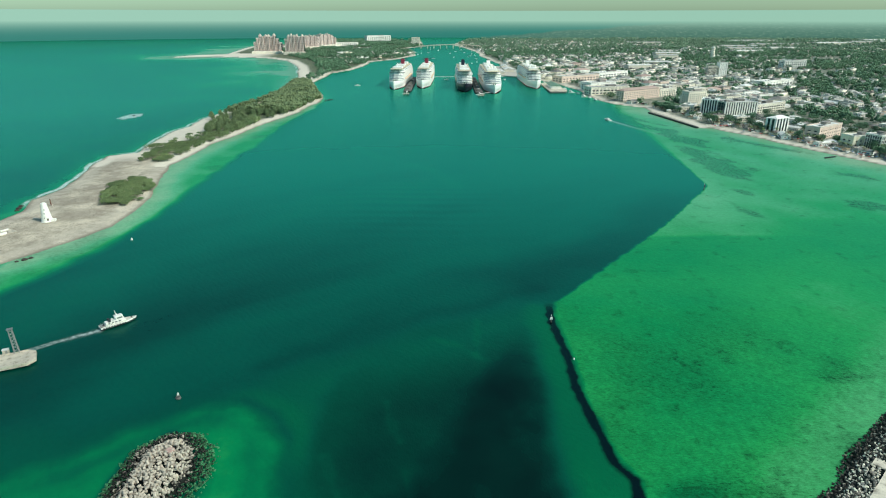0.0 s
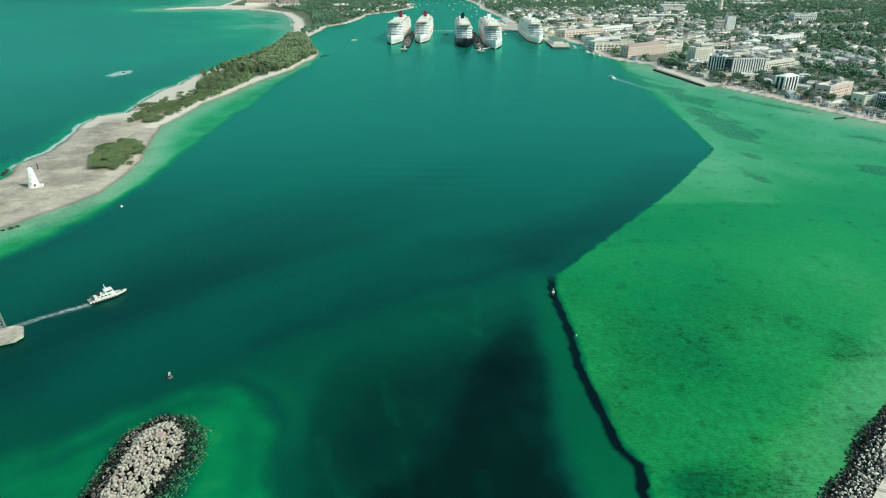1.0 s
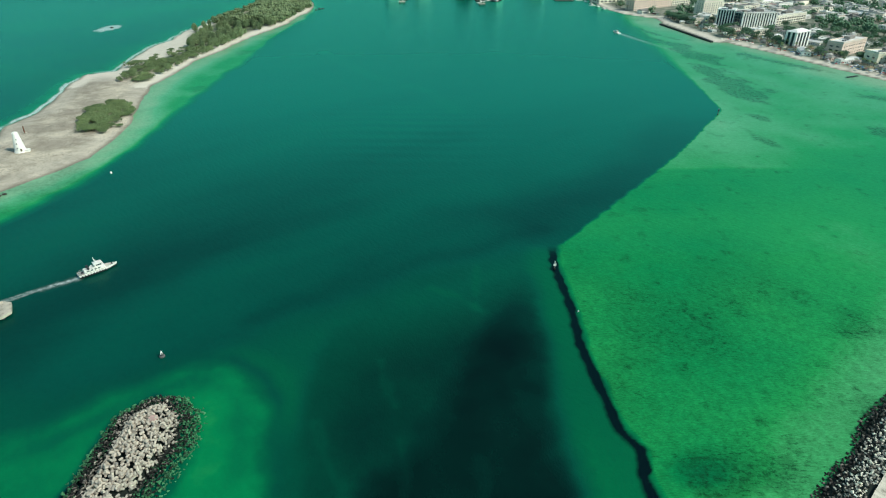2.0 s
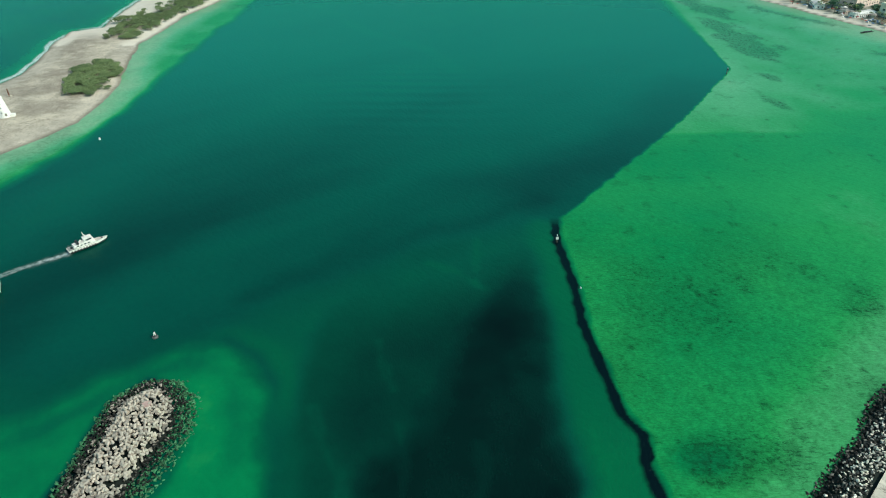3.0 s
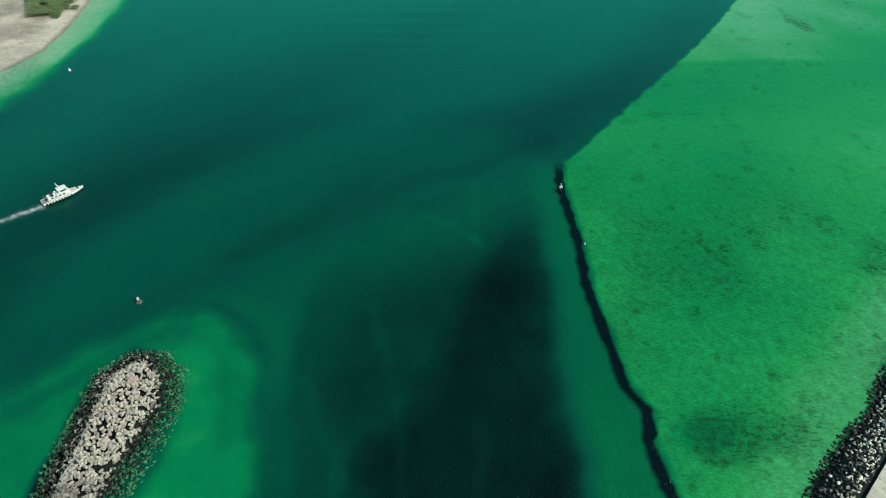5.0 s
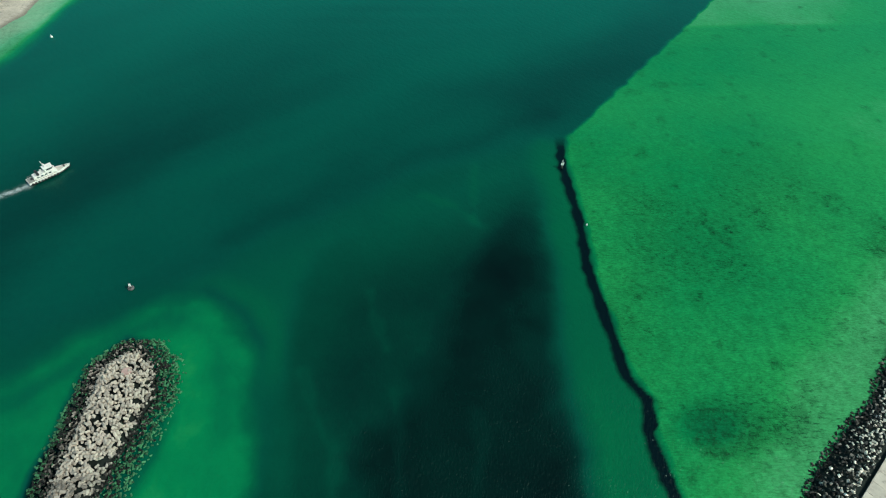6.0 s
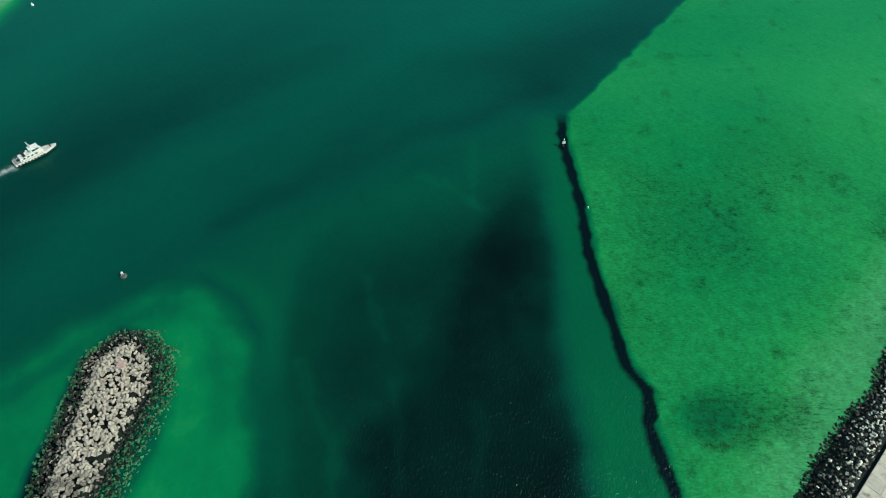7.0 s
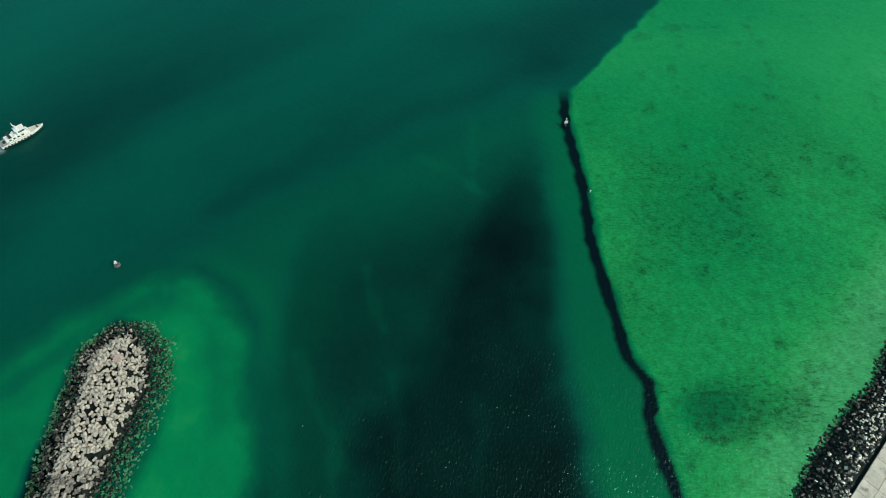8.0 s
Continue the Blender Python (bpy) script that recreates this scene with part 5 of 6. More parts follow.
def build_town_blocks():
    edge_block(421, 913, 471, 917, 34, 20, 6, 13, WALL_WHITE, "white office block with close upright concrete ribs", band=0, pier=1.9)
    edge_block(413, 928, 422, 914, 16, 20, 5, 4, ROOF_GREY, "grey glass wing of an office block", band=0.4, pier=0.3)
    edge_block(394, 936, 414, 925, 26, 22, 7, 6, WALL_WHITE, "pale office tower with upright white ribs", band=0, pier=1.5)
    edge_block(319, 1088, 400, 1144, 17, 17, 6, 20, WALL_PINK, "long pink colonial hotel with a terracotta roof", name="hotel", band=1.7, pier=2.2, roof=ROOF_RED)
    edge_block(402, 1146, 441, 1171, 16, 14, 4, 9, WALL_CREAM, "cream hotel wing with a pale roof", name="hotel", band=1.6, pier=2.0)
    edge_block(393, 1016, 400, 1003, 42, 25, 8, 3, WALL_CREAM, "beige slab tower beside trees", name="hotel", band=1.6, pier=2.4)
    edge_block(402, 1006, 448, 1043, 16, 18, 6, 10, WALL_CREAM, "beige hotel wing with rows of windows", name="hotel", band=1.5, pier=1.8)
    edge_block(453, 726, 500, 759, 17, 14.5, 4, 9, WALL_PINK, "peach office block with a white end wall", band=2.6, pier=3.0)
    edge_block(466, 682, 498, 688, 18, 12, 3, 5, WALL_YELLOW, "pale yellow office block with blank walls", band=2.6, pier=3.6)
    edge_block(485, 664, 505, 670, 20, 15.5, 4, 8, WALL_WHITE, "blue glass block with white ribs", band=0.5, pier=0.5)
    edge_block(426, 776, 450, 790, 14, 17, 5, 4, WALL_WHITE, "white block with tall dark windows and a hipped roof", band=0, pier=2.4, roof=ROOF_WHITE)
    edge_block(680, 1541, 700, 1541, 18, 31, 9, 4, WALL_WHITE, "white high-rise block on the hill", band=1.6, pier=3.2)
    edge_block(654, 1543, 679, 1543, 18, 22, 7, 8, WALL_CREAM, "cream high-rise block on the hill", band=1.0, pier=0.8)
    edge_block(470, 928, 544, 975, 18, 13, 4, 14, WALL_CREAM, "long cream office building with a flat roof", band=1.5, pier=1.6)
    edge_block(271, 1416, 371, 1482, 34, 13, 3, 12, WALL_PINK, "long pink waterfront warehouse with a pale roof", name="warehouse", band=2.6, pier=4.2)
    edge_block(284, 1185, 363, 1205, 30, 13, 3, 10, WALL_CREAM, "long cream waterfront building with a white roof", name="warehouse", band=2.2, pier=3.0)
    edge_block(300, 1260, 360, 1290, 30, 14, 4, 9, WALL_WHITE, "white waterfront building with a flat roof", name="warehouse", band=2.0, pier=2.6)
    edge_block(378, 1512, 469, 1586, 30, 12, 3, 10, WALL_WHITE, "long white commercial building in the town", band=2.2, pier=4.0)
    edge_block(666, 1290, 760, 1350, 26, 10, 2, 10, WALL_WHITE, "long white hall with a bright roof", name="hall", band=2.4, pier=4.0)
    edge_block(930, 1709, 990, 1711, 30, 20, 5, 10, WALL_WHITE, "white institutional block among trees", band=1.8, pier=2.6)
    edge_block(-171, 3457, -127, 3457, 26, 38, 11, 6, WALL_CREAM, "cream high-rise hotel by the far bridge", name="hotel", band=1.8, pier=3.4)
    edge_block(-461, 3862, -324, 3940, 40, 34, 8, 12, WALL_WHITE, "white resort building on the far island", name="hotel", band=2.2, pier=4.0)
    edge_block(-560, 3230, -440, 3290, 30, 16, 4, 12, WALL_WHITE, "low white resort wing among trees", name="hotel", band=2.0, pier=4.0)
    for x, y, w, d, h, a in ((1250, 2640, 140, 40, 10, 2), (1420, 2650, 110, 36, 10, -3), (1180, 2460, 120, 34, 9, 4), (1560, 3000, 220, 50, 10, 0), (1900, 3100, 180, 60, 10, 4),
                             (1350, 2900, 160, 40, 9, -4), (900, 2500, 110, 36, 9, 3), (2200, 3250, 240, 50, 10, 0), (760, 2150, 70, 40, 14, 5), (1700, 3500, 260, 50, 10, 2),
                             (640, 1880, 80, 34, 12, -8), (540, 1740, 70, 30, 14, 12), (820, 2320, 90, 40, 12, 0), (2500, 3600, 260, 60, 10, 0), (1050, 3300, 200, 50, 10, 4)):
        b = thing("long_hall", pose(x, y, ground_z(x, y) - 0.5, 0, 0, a), "long low hall with a pale metal roof", "building", "long halls")
        part("wall", Shape().box(0, 0, 0, w, d, h), WALL_CREAM, b)
        part("roof", Shape().gable(0, 0, h, w, d, 3.0), ROOF_PALE, b)
        dark = Shape()
        for k in range(int(w / 12)):
            dark.box(-w / 2 + 6 + k * 12, -d / 2 - 0.04, 1, 5, 0.3, 4.5)
        part("door_row", dark, GLASS, b)["kind"] = "stuff"
    x, y = 880, 2061
    t = thing("water_tower", pose(x, y, ground_z(x, y) - 1), "tall pale stone water tower on the ridge", "tower")
    part("shaft", Shape().cone(0, 0, 0, 36, 7.5, 5.5, 14), WALL_CREAM, t)
    part("parapet", Shape().cone(0, 0, 36, 41, 6.6, 6.6, 14), WALL_CREAM, t)
    part("cap", Shape().cone(0, 0, 41, 44, 4.0, 3.0, 12), WALL_WHITE, t)
    for k in range(5):
        part("window", Shape().box(0, -7.1 + 0.33 * k, 6 + k * 6, 1.4, 1.2, 2.6), GLASS, t)


# ---- houses ----
def house_kinds():
    """Prototypes: footprint, storeys, walls, roof."""
    kinds = []
    for w, d, h, wall, roof, hip in ((13, 9, 3.4, WALL_WHITE, ROOF_PALE, 1.0), (16, 11, 6.2, WALL_CREAM, ROOF_GREY, -1), (12, 9, 3.4, WALL_YELLOW, ROOF_RED, 0.0),
                                      (18, 12, 6.4, WALL_WHITE, ROOF_PALE, -1), (14, 10, 3.6, WALL_PINK, ROOF_GREY, 1.0), (22, 13, 7.0, WALL_CREAM, ROOF_PALE, -1), (14, 9, 3.4, WALL_WHITE, ROOF_GREY, 0.0), (24, 10, 3.8, WALL_WHITE, ROOF_PALE, 0.0)):
        walls = Shape().box(0, 0, -1.5, w, d, h + 1.5)
        win = Shape()
        for lvl in range(int(h // 3)):
            for k in range(int(w / 3.2)):
                for sy in (-1, 1):
                    win.box(-w / 2 + 1.7 + k * 3.2, sy * (d / 2 + 0.0), 0.9 + lvl * 3, 1.3, 0.24, 1.4)
            for k in range(int(d / 4)):
                for sx in (-1, 1):
                    win.box(sx * (w / 2), -d / 2 + 2 + k * 4, 0.9 + lvl * 3, 0.24, 1.3, 1.4)
        if hip < 0:
            top = Shape().box(0, 0, h, w + 0.5, d + 0.5, 0.4).box(0, -d / 2, h + 0.4, w + 0.5, 0.4, 0.6).box(0, d / 2, h + 0.4, w + 0.5, 0.4, 0.6)
            top.box(-w / 2, 0, h + 0.4, 0.4, d - 0.5, 0.6).box(w / 2, 0, h + 0.4, 0.4, d - 0.5, 0.6).box(w * 0.2, d * 0.1, h + 0.4, w * 0.24, d * 0.3, 2.0)
        else:
            top = Shape().gable(0, 0, h, w, d, d * 0.22, 0, hip)
        kinds.append((walls.mesh("wall", wall), win.mesh("window", GLASS), top.mesh("roof", roof),
                      "small town house with %s roof and dark windows" % {id(ROOF_PALE): "a pale", id(ROOF_GREY): "a grey", id(ROOF_RED): "a terracotta"}[id(roof)], walls, top, wall, roof))
    return kinds


def build_homes():
    kinds = house_kinds()
    r = random.Random(4)
    spots = []
    taken = [(446, 930, 40), (470, 950, 50), (404, 940, 30), (360, 1130, 60), (420, 1165, 35), (405, 1025, 40), (425, 1030, 40), (476, 750, 40), (484, 692, 28), (495, 675, 22), (438, 790, 25),
             (690, 1550, 26), (660, 1550, 26), (320, 1460, 75), (320, 1205, 60), (330, 1290, 45), (420, 1560, 70), (713, 1330, 75), (960, 1720, 45), (507, 955, 55)]
    y = 600.0
    while y < 4700:
        gap = 17 + y * 0.0055
        x = 105.0
        while x < min(0.80 * y + 150, 3700):
            px_, py_ = x + r.uniform(-0.45, 0.45) * gap, y + r.uniform(-0.45, 0.45) * gap
            x += gap
            spots.append((px_, py_))
        y += gap * 1.15
    y = 3000.0
    while y < 4250:
        for x in np.arange(-800, -120, 55):
            spots.append((x + r.uniform(-20, 20), y + r.uniform(-20, 20)))
        y += 60
    for px_, py_ in [(r.uniform(-430, -130), r.uniform(2000, 3100)) for _ in range(240)]:
        spots.append((px_, py_))
    sx, sy = np.array(spots).T
    z, d = height_at(sx, sy)
    green = fbm(sx, sy, 330, 31)
    core = np.exp(-((sx - 420) / 320) ** 2) * (sy > 950) * (sy < 2400)
    keep = (d > 24) & ((green < 0.47 + 0.26 * core) | (nrng.random(len(sx)) < 0.16))
    for tx, ty, tr in taken + [(q[0], q[1], q[2] * 0.62) for q in SHOPS]:
        keep &= np.hypot(sx - tx, sy - ty) > tr
    near_order = np.argsort(np.hypot(sx, sy))
    count = 0
    rest = {k: [] for k in range(len(kinds))}
    for i in near_order:
        if not keep[i]:
            continue
        k = r.choice((0, 1, 3, 5, 1, 5, 6, 7)) if core[i] > 0.5 else r.randrange(len(kinds))
        turn, size = r.choice((20, 22, 112, 65)) + r.uniform(-8, 8), r.uniform(0.6, 1.05) * (1.32 if core[i] > 0.5 else 1.0)
        if count < 280:
            wall, win, roof, label, *_ = kinds[k]
            h = thing("house", pose(sx[i], sy[i], z[i], 0, 0, turn), label, "house", "houses of the town")
            h.scale = (size, size, size)
            part("wall", wall, None, h)
            part("window_grid", win, None, h)["kind"] = "stuff"
            part("roof", roof, None, h)
            count += 1
        else:
            rest[k].append((sx[i], sy[i], z[i], radians(turn), size))
    for k, rows in rest.items():
        if not rows:
            continue
        a = np.array(rows)
        for tag, shape, mat in (("distant_house_walls", kinds[k][4], kinds[k][6]), ("distant_house_roofs", kinds[k][5], kinds[k][7])):
            v, f = triangles(shape)
            ob = scatter(tag, v, f, a[:, :3], mat, a[:, 3], a[:, 4])
            tagged(ob, "many distant pale town houses among trees", "houses", kind="stuff")
    return sx[keep], sy[keep]


# ---- trees ----
def crown_shape(r, wide, tall, clumps, leaf, kind):
    """A crown of many small tilted leaf clumps round a hollow middle, thin and uneven at its rim."""
    s = Shape()
    lobes = [(r.uniform(-0.45, 0.45) * wide, r.uniform(-0.45, 0.45) * wide, r.uniform(0.25, 0.8) * tall, r.uniform(0.35, 0.6)) for _ in range(6)]
    for _ in range(clumps):
        lx, ly, lz, lr = r.choice(lobes)
        a, b, c = r.uniform(0, math.tau), math.acos(r.uniform(-0.7, 1)), r.uniform(0.55, 1.0)
        if kind == "pine":
            t = r.random()
            rad = wide * 0.55 * math.sin(math.pi * min(1, 0.18 + 0.82 * t)) ** 0.6 * (0.35 + 0.65 * r.random())
            p = Vector((math.cos(a) * rad, math.sin(a) * rad, tall * (0.08 + 0.92 * t)))
            size = leaf * r.uniform(0.6, 1.2)
            droop = 1.7
        else:
            p = Vector((lx + math.sin(b) * math.cos(a) * lr * wide * c, ly + math.sin(b) * math.sin(a) * lr * wide * c, lz + math.cos(b) * lr * tall * 0.55 * c))
            size = leaf * r.uniform(0.7, 1.3)
            droop = 0.7
        m = Matrix.Translation(p) @ Euler((r.uniform(-1, 1), r.uniform(-1, 1), a)).to_matrix().to_4x4()
        pts = [(size, 0, 0), (-0.4 * size, 0.9 * size, 0.1 * size), (-0.5 * size, -0.8 * size, 0), (0.05 * size, 0.05 * size, 0.75 * size * droop), (0, 0, -0.5 * size * droop)]
        s.add([m @ Vector(q) for q in pts], [(0, 1, 3), (1, 2, 3), (2, 0, 3), (1, 0, 4), (2, 1, 4), (0, 2, 4)])
    return s


def trunk_shape(r, high, thick, limbs):
    s = Shape()
    s.loft([[(thick * k * math.cos(a * 1.047) + 0.2 * z / high * high * 0.05, thick * k * math.sin(a * 1.047), z) for a in range(6)] for z, k in ((-0.6, 1.3), (high * 0.4, 0.9), (high, 0.35))])
    for _ in range(limbs):
        a, z = r.uniform(0, 6.28), high * r.uniform(0.45, 0.85)
        s.bar((0, 0, z), (math.cos(a) * high * 0.35, math.sin(a) * high * 0.35, z + high * 0.35), thick * 0.3, 5)
    return s


def tree_protos():
    r = random.Random(9)
    out = {"broad": [], "pine": [], "scrub": []}
    for k in range(3):
        out["broad"].append((trunk_shape(r, 4.5, 0.32, 5).mesh("trunk", BARK), crown_shape(r, 7.0, 6.5, 300, 0.62, "broad").mesh("crown", LEAF), 2.2))
    for k in range(3):
        out["pine"].append((trunk_shape(r, 9, 0.3, 6).mesh("trunk", BARK), crown_shape(r, 8.0, 11.5, 420, 0.62, "pine").mesh("crown", PINE), 1.2))
    for k in range(2):
        out["scrub"].append((trunk_shape(r, 1.4, 0.14, 4).mesh("trunk", BARK), crown_shape(r, 4.6, 3.2, 230, 0.42, "broad").mesh("crown", SCRUB), 0.2))
    return out


def palm_proto():
    r = random.Random(2)
    s = Shape()
    for k in range(13):
        a, up = k * math.tau / 13, r.uniform(0.1, 0.5)
        pts = []
        for t in (0, 0.35, 0.7, 1.0):
            rr, zz = 3.2 * t, up * 3 * t - 2.6 * t * t
            w = 0.55 * (1 - t) + 0.12
            for side in (-1, 1):
                pts.append((math.cos(a) * rr - math.sin(a) * w * side, math.sin(a) * rr + math.cos(a) * w * side, zz + 0.25 * (1 - abs(side))))
        s.add(pts, [(0, 1, 3, 2), (2, 3, 5, 4), (4, 5, 7, 6)])
    return trunk_shape(r, 7.5, 0.2, 0).mesh("trunk", BARK), s.mesh("crown", PALM), 7.4


def plant(kind, protos, x, y, size, turn, label, group, z=None):
    trunk, crown, lift = protos
    t = thing("palm_tree" if kind == "palm" else "shrub" if kind == "scrub" else "tree", pose(x, y, (ground_z(x, y) if z is None else z) - 0.05, 0, 0, turn), label, "shrub" if kind == "scrub" else "tree", group)
    slim = 1.08 if kind == "pine" else 1.0
    t.scale = (size * slim, size * slim, size / slim ** 0.5)
    part("trunk", trunk, BARK, t)
    part("crown", crown, None, t).location = (0, 0, lift)
    return t


def woods(name, label, xs, ys, zs, size, material, clumps, seed, squash=None):
    r = random.Random(seed)
    n = len(xs)
    order = nrng.permutation(n)
    for k, part_ in enumerate(np.array_split(order, 3)):
        s = Shape()
        for _ in range(clumps):
            a, rad = r.uniform(0, 6.28), r.uniform(0, 0.46)
            m = Matrix.Translation((math.cos(a) * rad, math.sin(a) * rad, r.uniform(0.25, 0.85))) @ tumble(r).to_matrix().to_4x4()
            q = r.uniform(0.10, 0.22)
            pts = [(q, 0, 0), (-0.5 * q, 0.9 * q, 0), (-0.5 * q, -0.9 * q, 0), (0, 0, q), (0, 0, -q)]
            s.add([m @ Vector(p) for p in pts], [(0, 1, 3), (1, 2, 3), (2, 0, 3), (1, 0, 4), (2, 1, 4), (0, 2, 4)])
        v, f = triangles(s)
        ob = scatter(name, v, f, np.stack([xs, ys, zs], -1)[part_], material, nrng.uniform(0, 6.28, len(part_)), size[part_], None if squash is None else squash[part_])
        tagged(ob, label, "trees", kind="stuff")


def scattered(n, x0, x1, y0, y1):
    return nrng.uniform(x0, x1, n), nrng.uniform(y0, y1, n)


def build_island_trees(protos):
    # the long casuarina wood, up to the beach
    x, y = scattered(6000, -380, -200, 610, 1440)
    d = inside(x, y, ISLAND)
    west = x - np.interp(y, (600, 722, 895, 1055, 1202, 1418), (-360, -347, -356, -340, -330, -352))
    glade = np.exp(-((west - 26) / 9) ** 2) * (y > 820) * (y < 1100)
    ok = (d > 9) & (west > np.interp(y, (600, 690, 748, 787, 880, 1000), (48, 26, 50, 42, 18, 12))) & (glade < 0.5) & (fbm(x, y, 30, 41) > 0.34)
    x, y, d = x[ok], y[ok], d[ok]
    low = y < 770
    used, picked = [], 0
    for i in np.argsort(y):
        if picked >= 235:
            break
        gap = 3.6 if low[i] else 5.0
        if any(abs(x[i] - a) < gap and math.hypot(x[i] - a, y[i] - b) < gap for a, b in used[-60:]):
            continue
        used.append((x[i], y[i]))
        picked += 1
        if low[i]:
            plant("scrub", rng.choice(protos["scrub"]), x[i], y[i], rng.uniform(0.9, 1.5), rng.uniform(0, 360), "dense grey-green shrub on sandy ground", "scrub on the point")
        else:
            plant("pine", rng.choice(protos["pine"]), x[i], y[i], rng.uniform(0.55, 0.95), rng.uniform(0, 360), "tall feathery grey-green casuarina tree on the spit", "casuarina trees")
    left = np.array([(a, b) for a, b in zip(x, y) if b > used[-1][1] - 5][:2000])
    z, _ = height_at(left[:, 0], left[:, 1])
    woods("casuarina_wood", "dense grey-green casuarina wood along the spit", left[:, 0], left[:, 1], z - 0.5, nrng.uniform(6.5, 11.5, len(left)), PINE, 40, 61)
    # the round thicket near the lighthouse
    tx, ty = scattered(900, -312, -238, 448, 544)
    e = ((tx + 268 + (ty - 494) * 0.2) / 16.5) ** 2 + ((ty - 494) / 42) ** 2 + (fbm(tx, ty, 14, 73) - 0.5) * 1.5
    for a, b in list(zip(tx[e < 1], ty[e < 1]))[:125]:
        plant("scrub", rng.choice(protos["scrub"]), a, b, rng.uniform(0.85, 1.5), rng.uniform(0, 360), "dense green shrub on bare limestone", "scrub on the point")
    for a, b, k in ((-330, 676, 1.5), (-327, 684, 1.2), (-333, 690, 1.0), (-318, 706, 1.0), (-322, 724, 0.8), (-312, 735, 0.9), (-318, 752, 1.0), (-308, 764, 0.8)):
        plant("scrub", rng.choice(protos["scrub"]), a, b, k * 1.25, rng.uniform(0, 360), "lone grey-green bush on the sand of the beach", "scrub on the point")
    # the wider wood behind the resort beach, to the far end of the island
    x, y = scattered(16000, -950, -100, 1430, 4250)
    z, d = height_at(x, y)
    isl = inside(x, y, ISLAND)
    west = x - np.interp(y, (1418, 1725, 2080, 2384, 2640), (-352, -385, -470, -612, -780))
    ok = (isl > 8) & (west > np.where(y > 1600, 42, 30)) & (fbm(x, y, 120, 44) > 0.44)
    for tx, ty, tr in ((-726, 2630, 85), (-598, 2555, 70), (-625, 2990, 60), (-590, 3190, 90), (-149, 3470, 50), (-390, 3900, 110), (-500, 3260, 90)):
        ok &= np.hypot(x - tx, y - ty) > tr
    x, y, z = x[ok], y[ok], z[ok]
    woods("island_wood", "dense dark green wood on the far island", x, y, z - 0.6, nrng.uniform(8, 14, len(x)), LEAF, 14, 62)


def build_town_trees(protos, hx, hy):
    x, y = scattered(64000, 90, 3600, 560, 4700)
    keep = x < 0.80 * y + 150
    x, y = x[keep], y[keep]
    z, d = height_at(x, y)
    core = np.exp(-((x - 420) / 300) ** 2) * (y > 930) * (y < 2400)
    keep = (d > 26) & (fbm(x, y, 150, 51) > 0.36 + 0.06 * core) & (nrng.random(len(x)) < np.clip(1.25 - y / 5200, 0.3, 1))
    cell = {}
    for a, b in zip(hx, hy):
        cell.setdefault((int(a // 16), int(b // 16)), []).append((a, b))
    free = np.array([not any(abs(a - p) < 9 and abs(b - q) < 9 for i in (-1, 0, 1) for j in (-1, 0, 1) for p, q in cell.get((int(a // 16) + i, int(b // 16) + j), ())) for a, b in zip(x, y)])
    blocks = [(446, 930, 36), (507, 955, 42), (404, 940, 22), (360, 1120, 52), (420, 1160, 26), (405, 1025, 30), (476, 748, 32), (484, 692, 22), (438, 786, 18), (320, 1460, 60), (320, 1205, 48), (420, 1560, 60), (713, 1330, 60), (960, 1725, 36)]
    for tx, ty, tr in blocks + [(q[0], q[1], q[2] * 0.56) for q in SHOPS]:
        free &= np.hypot(x - tx, y - ty) > tr
    keep &= free
    x, y, z = x[keep], y[keep], z[keep]
    order = np.argsort(np.hypot(x, y))
    for i in order[:170]:
        plant("broad", rng.choice(protos["broad"]), x[i], y[i], rng.uniform(0.8, 1.35), rng.uniform(0, 360), "dark green broadleaf tree between town buildings", "town trees", z[i])
    rest = order[170:]
    near, far = rest[:5200], rest[5200:]
    woods("town_trees", "dense dark green trees between town houses", x[near], y[near], z[near] - 0.5, nrng.uniform(8, 14, len(near)), LEAF, 22, 63)
    woods("far_trees", "far grey-green tree cover of the town", x[far], y[far], z[far] - 0.5, nrng.uniform(9, 17, len(far)), HAZED_LEAF, 8, 64)
    proto = palm_proto()
    shore = [(427, 690), (420, 706), (414, 724), (406, 742), (400, 760), (394, 778), (386, 792), (380, 812), (374, 838), (368, 862), (360, 890), (356, 915), (352, 940), (350, 965), (346, 990), (340, 1010),
             (300, 1090), (294, 1110), (292, 1135), (290, 1160), (288, 1190), (440, 668), (452, 650), (462, 640), (470, 628)]
    for k in range(3):
        for a, b in shore:
            px_, py_ = a + 8 + k * 9 + rng.uniform(-5, 5), b + rng.uniform(-8, 8)
            if height_at(px_, py_)[1][0] > 8:
                plant("palm", proto, px_, py_, rng.uniform(0.8, 1.25), rng.uniform(0, 360), "green coconut palm behind the beach", "beach palms")
    for k in range(26):
        a, b = 352 + rng.uniform(0, 34), 985 + rng.uniform(-22, 40)
        plant("broad", rng.choice(protos["broad"]), a, b, rng.uniform(0.9, 1.3), rng.uniform(0, 360), "dark green broadleaf tree behind the beach", "town trees")


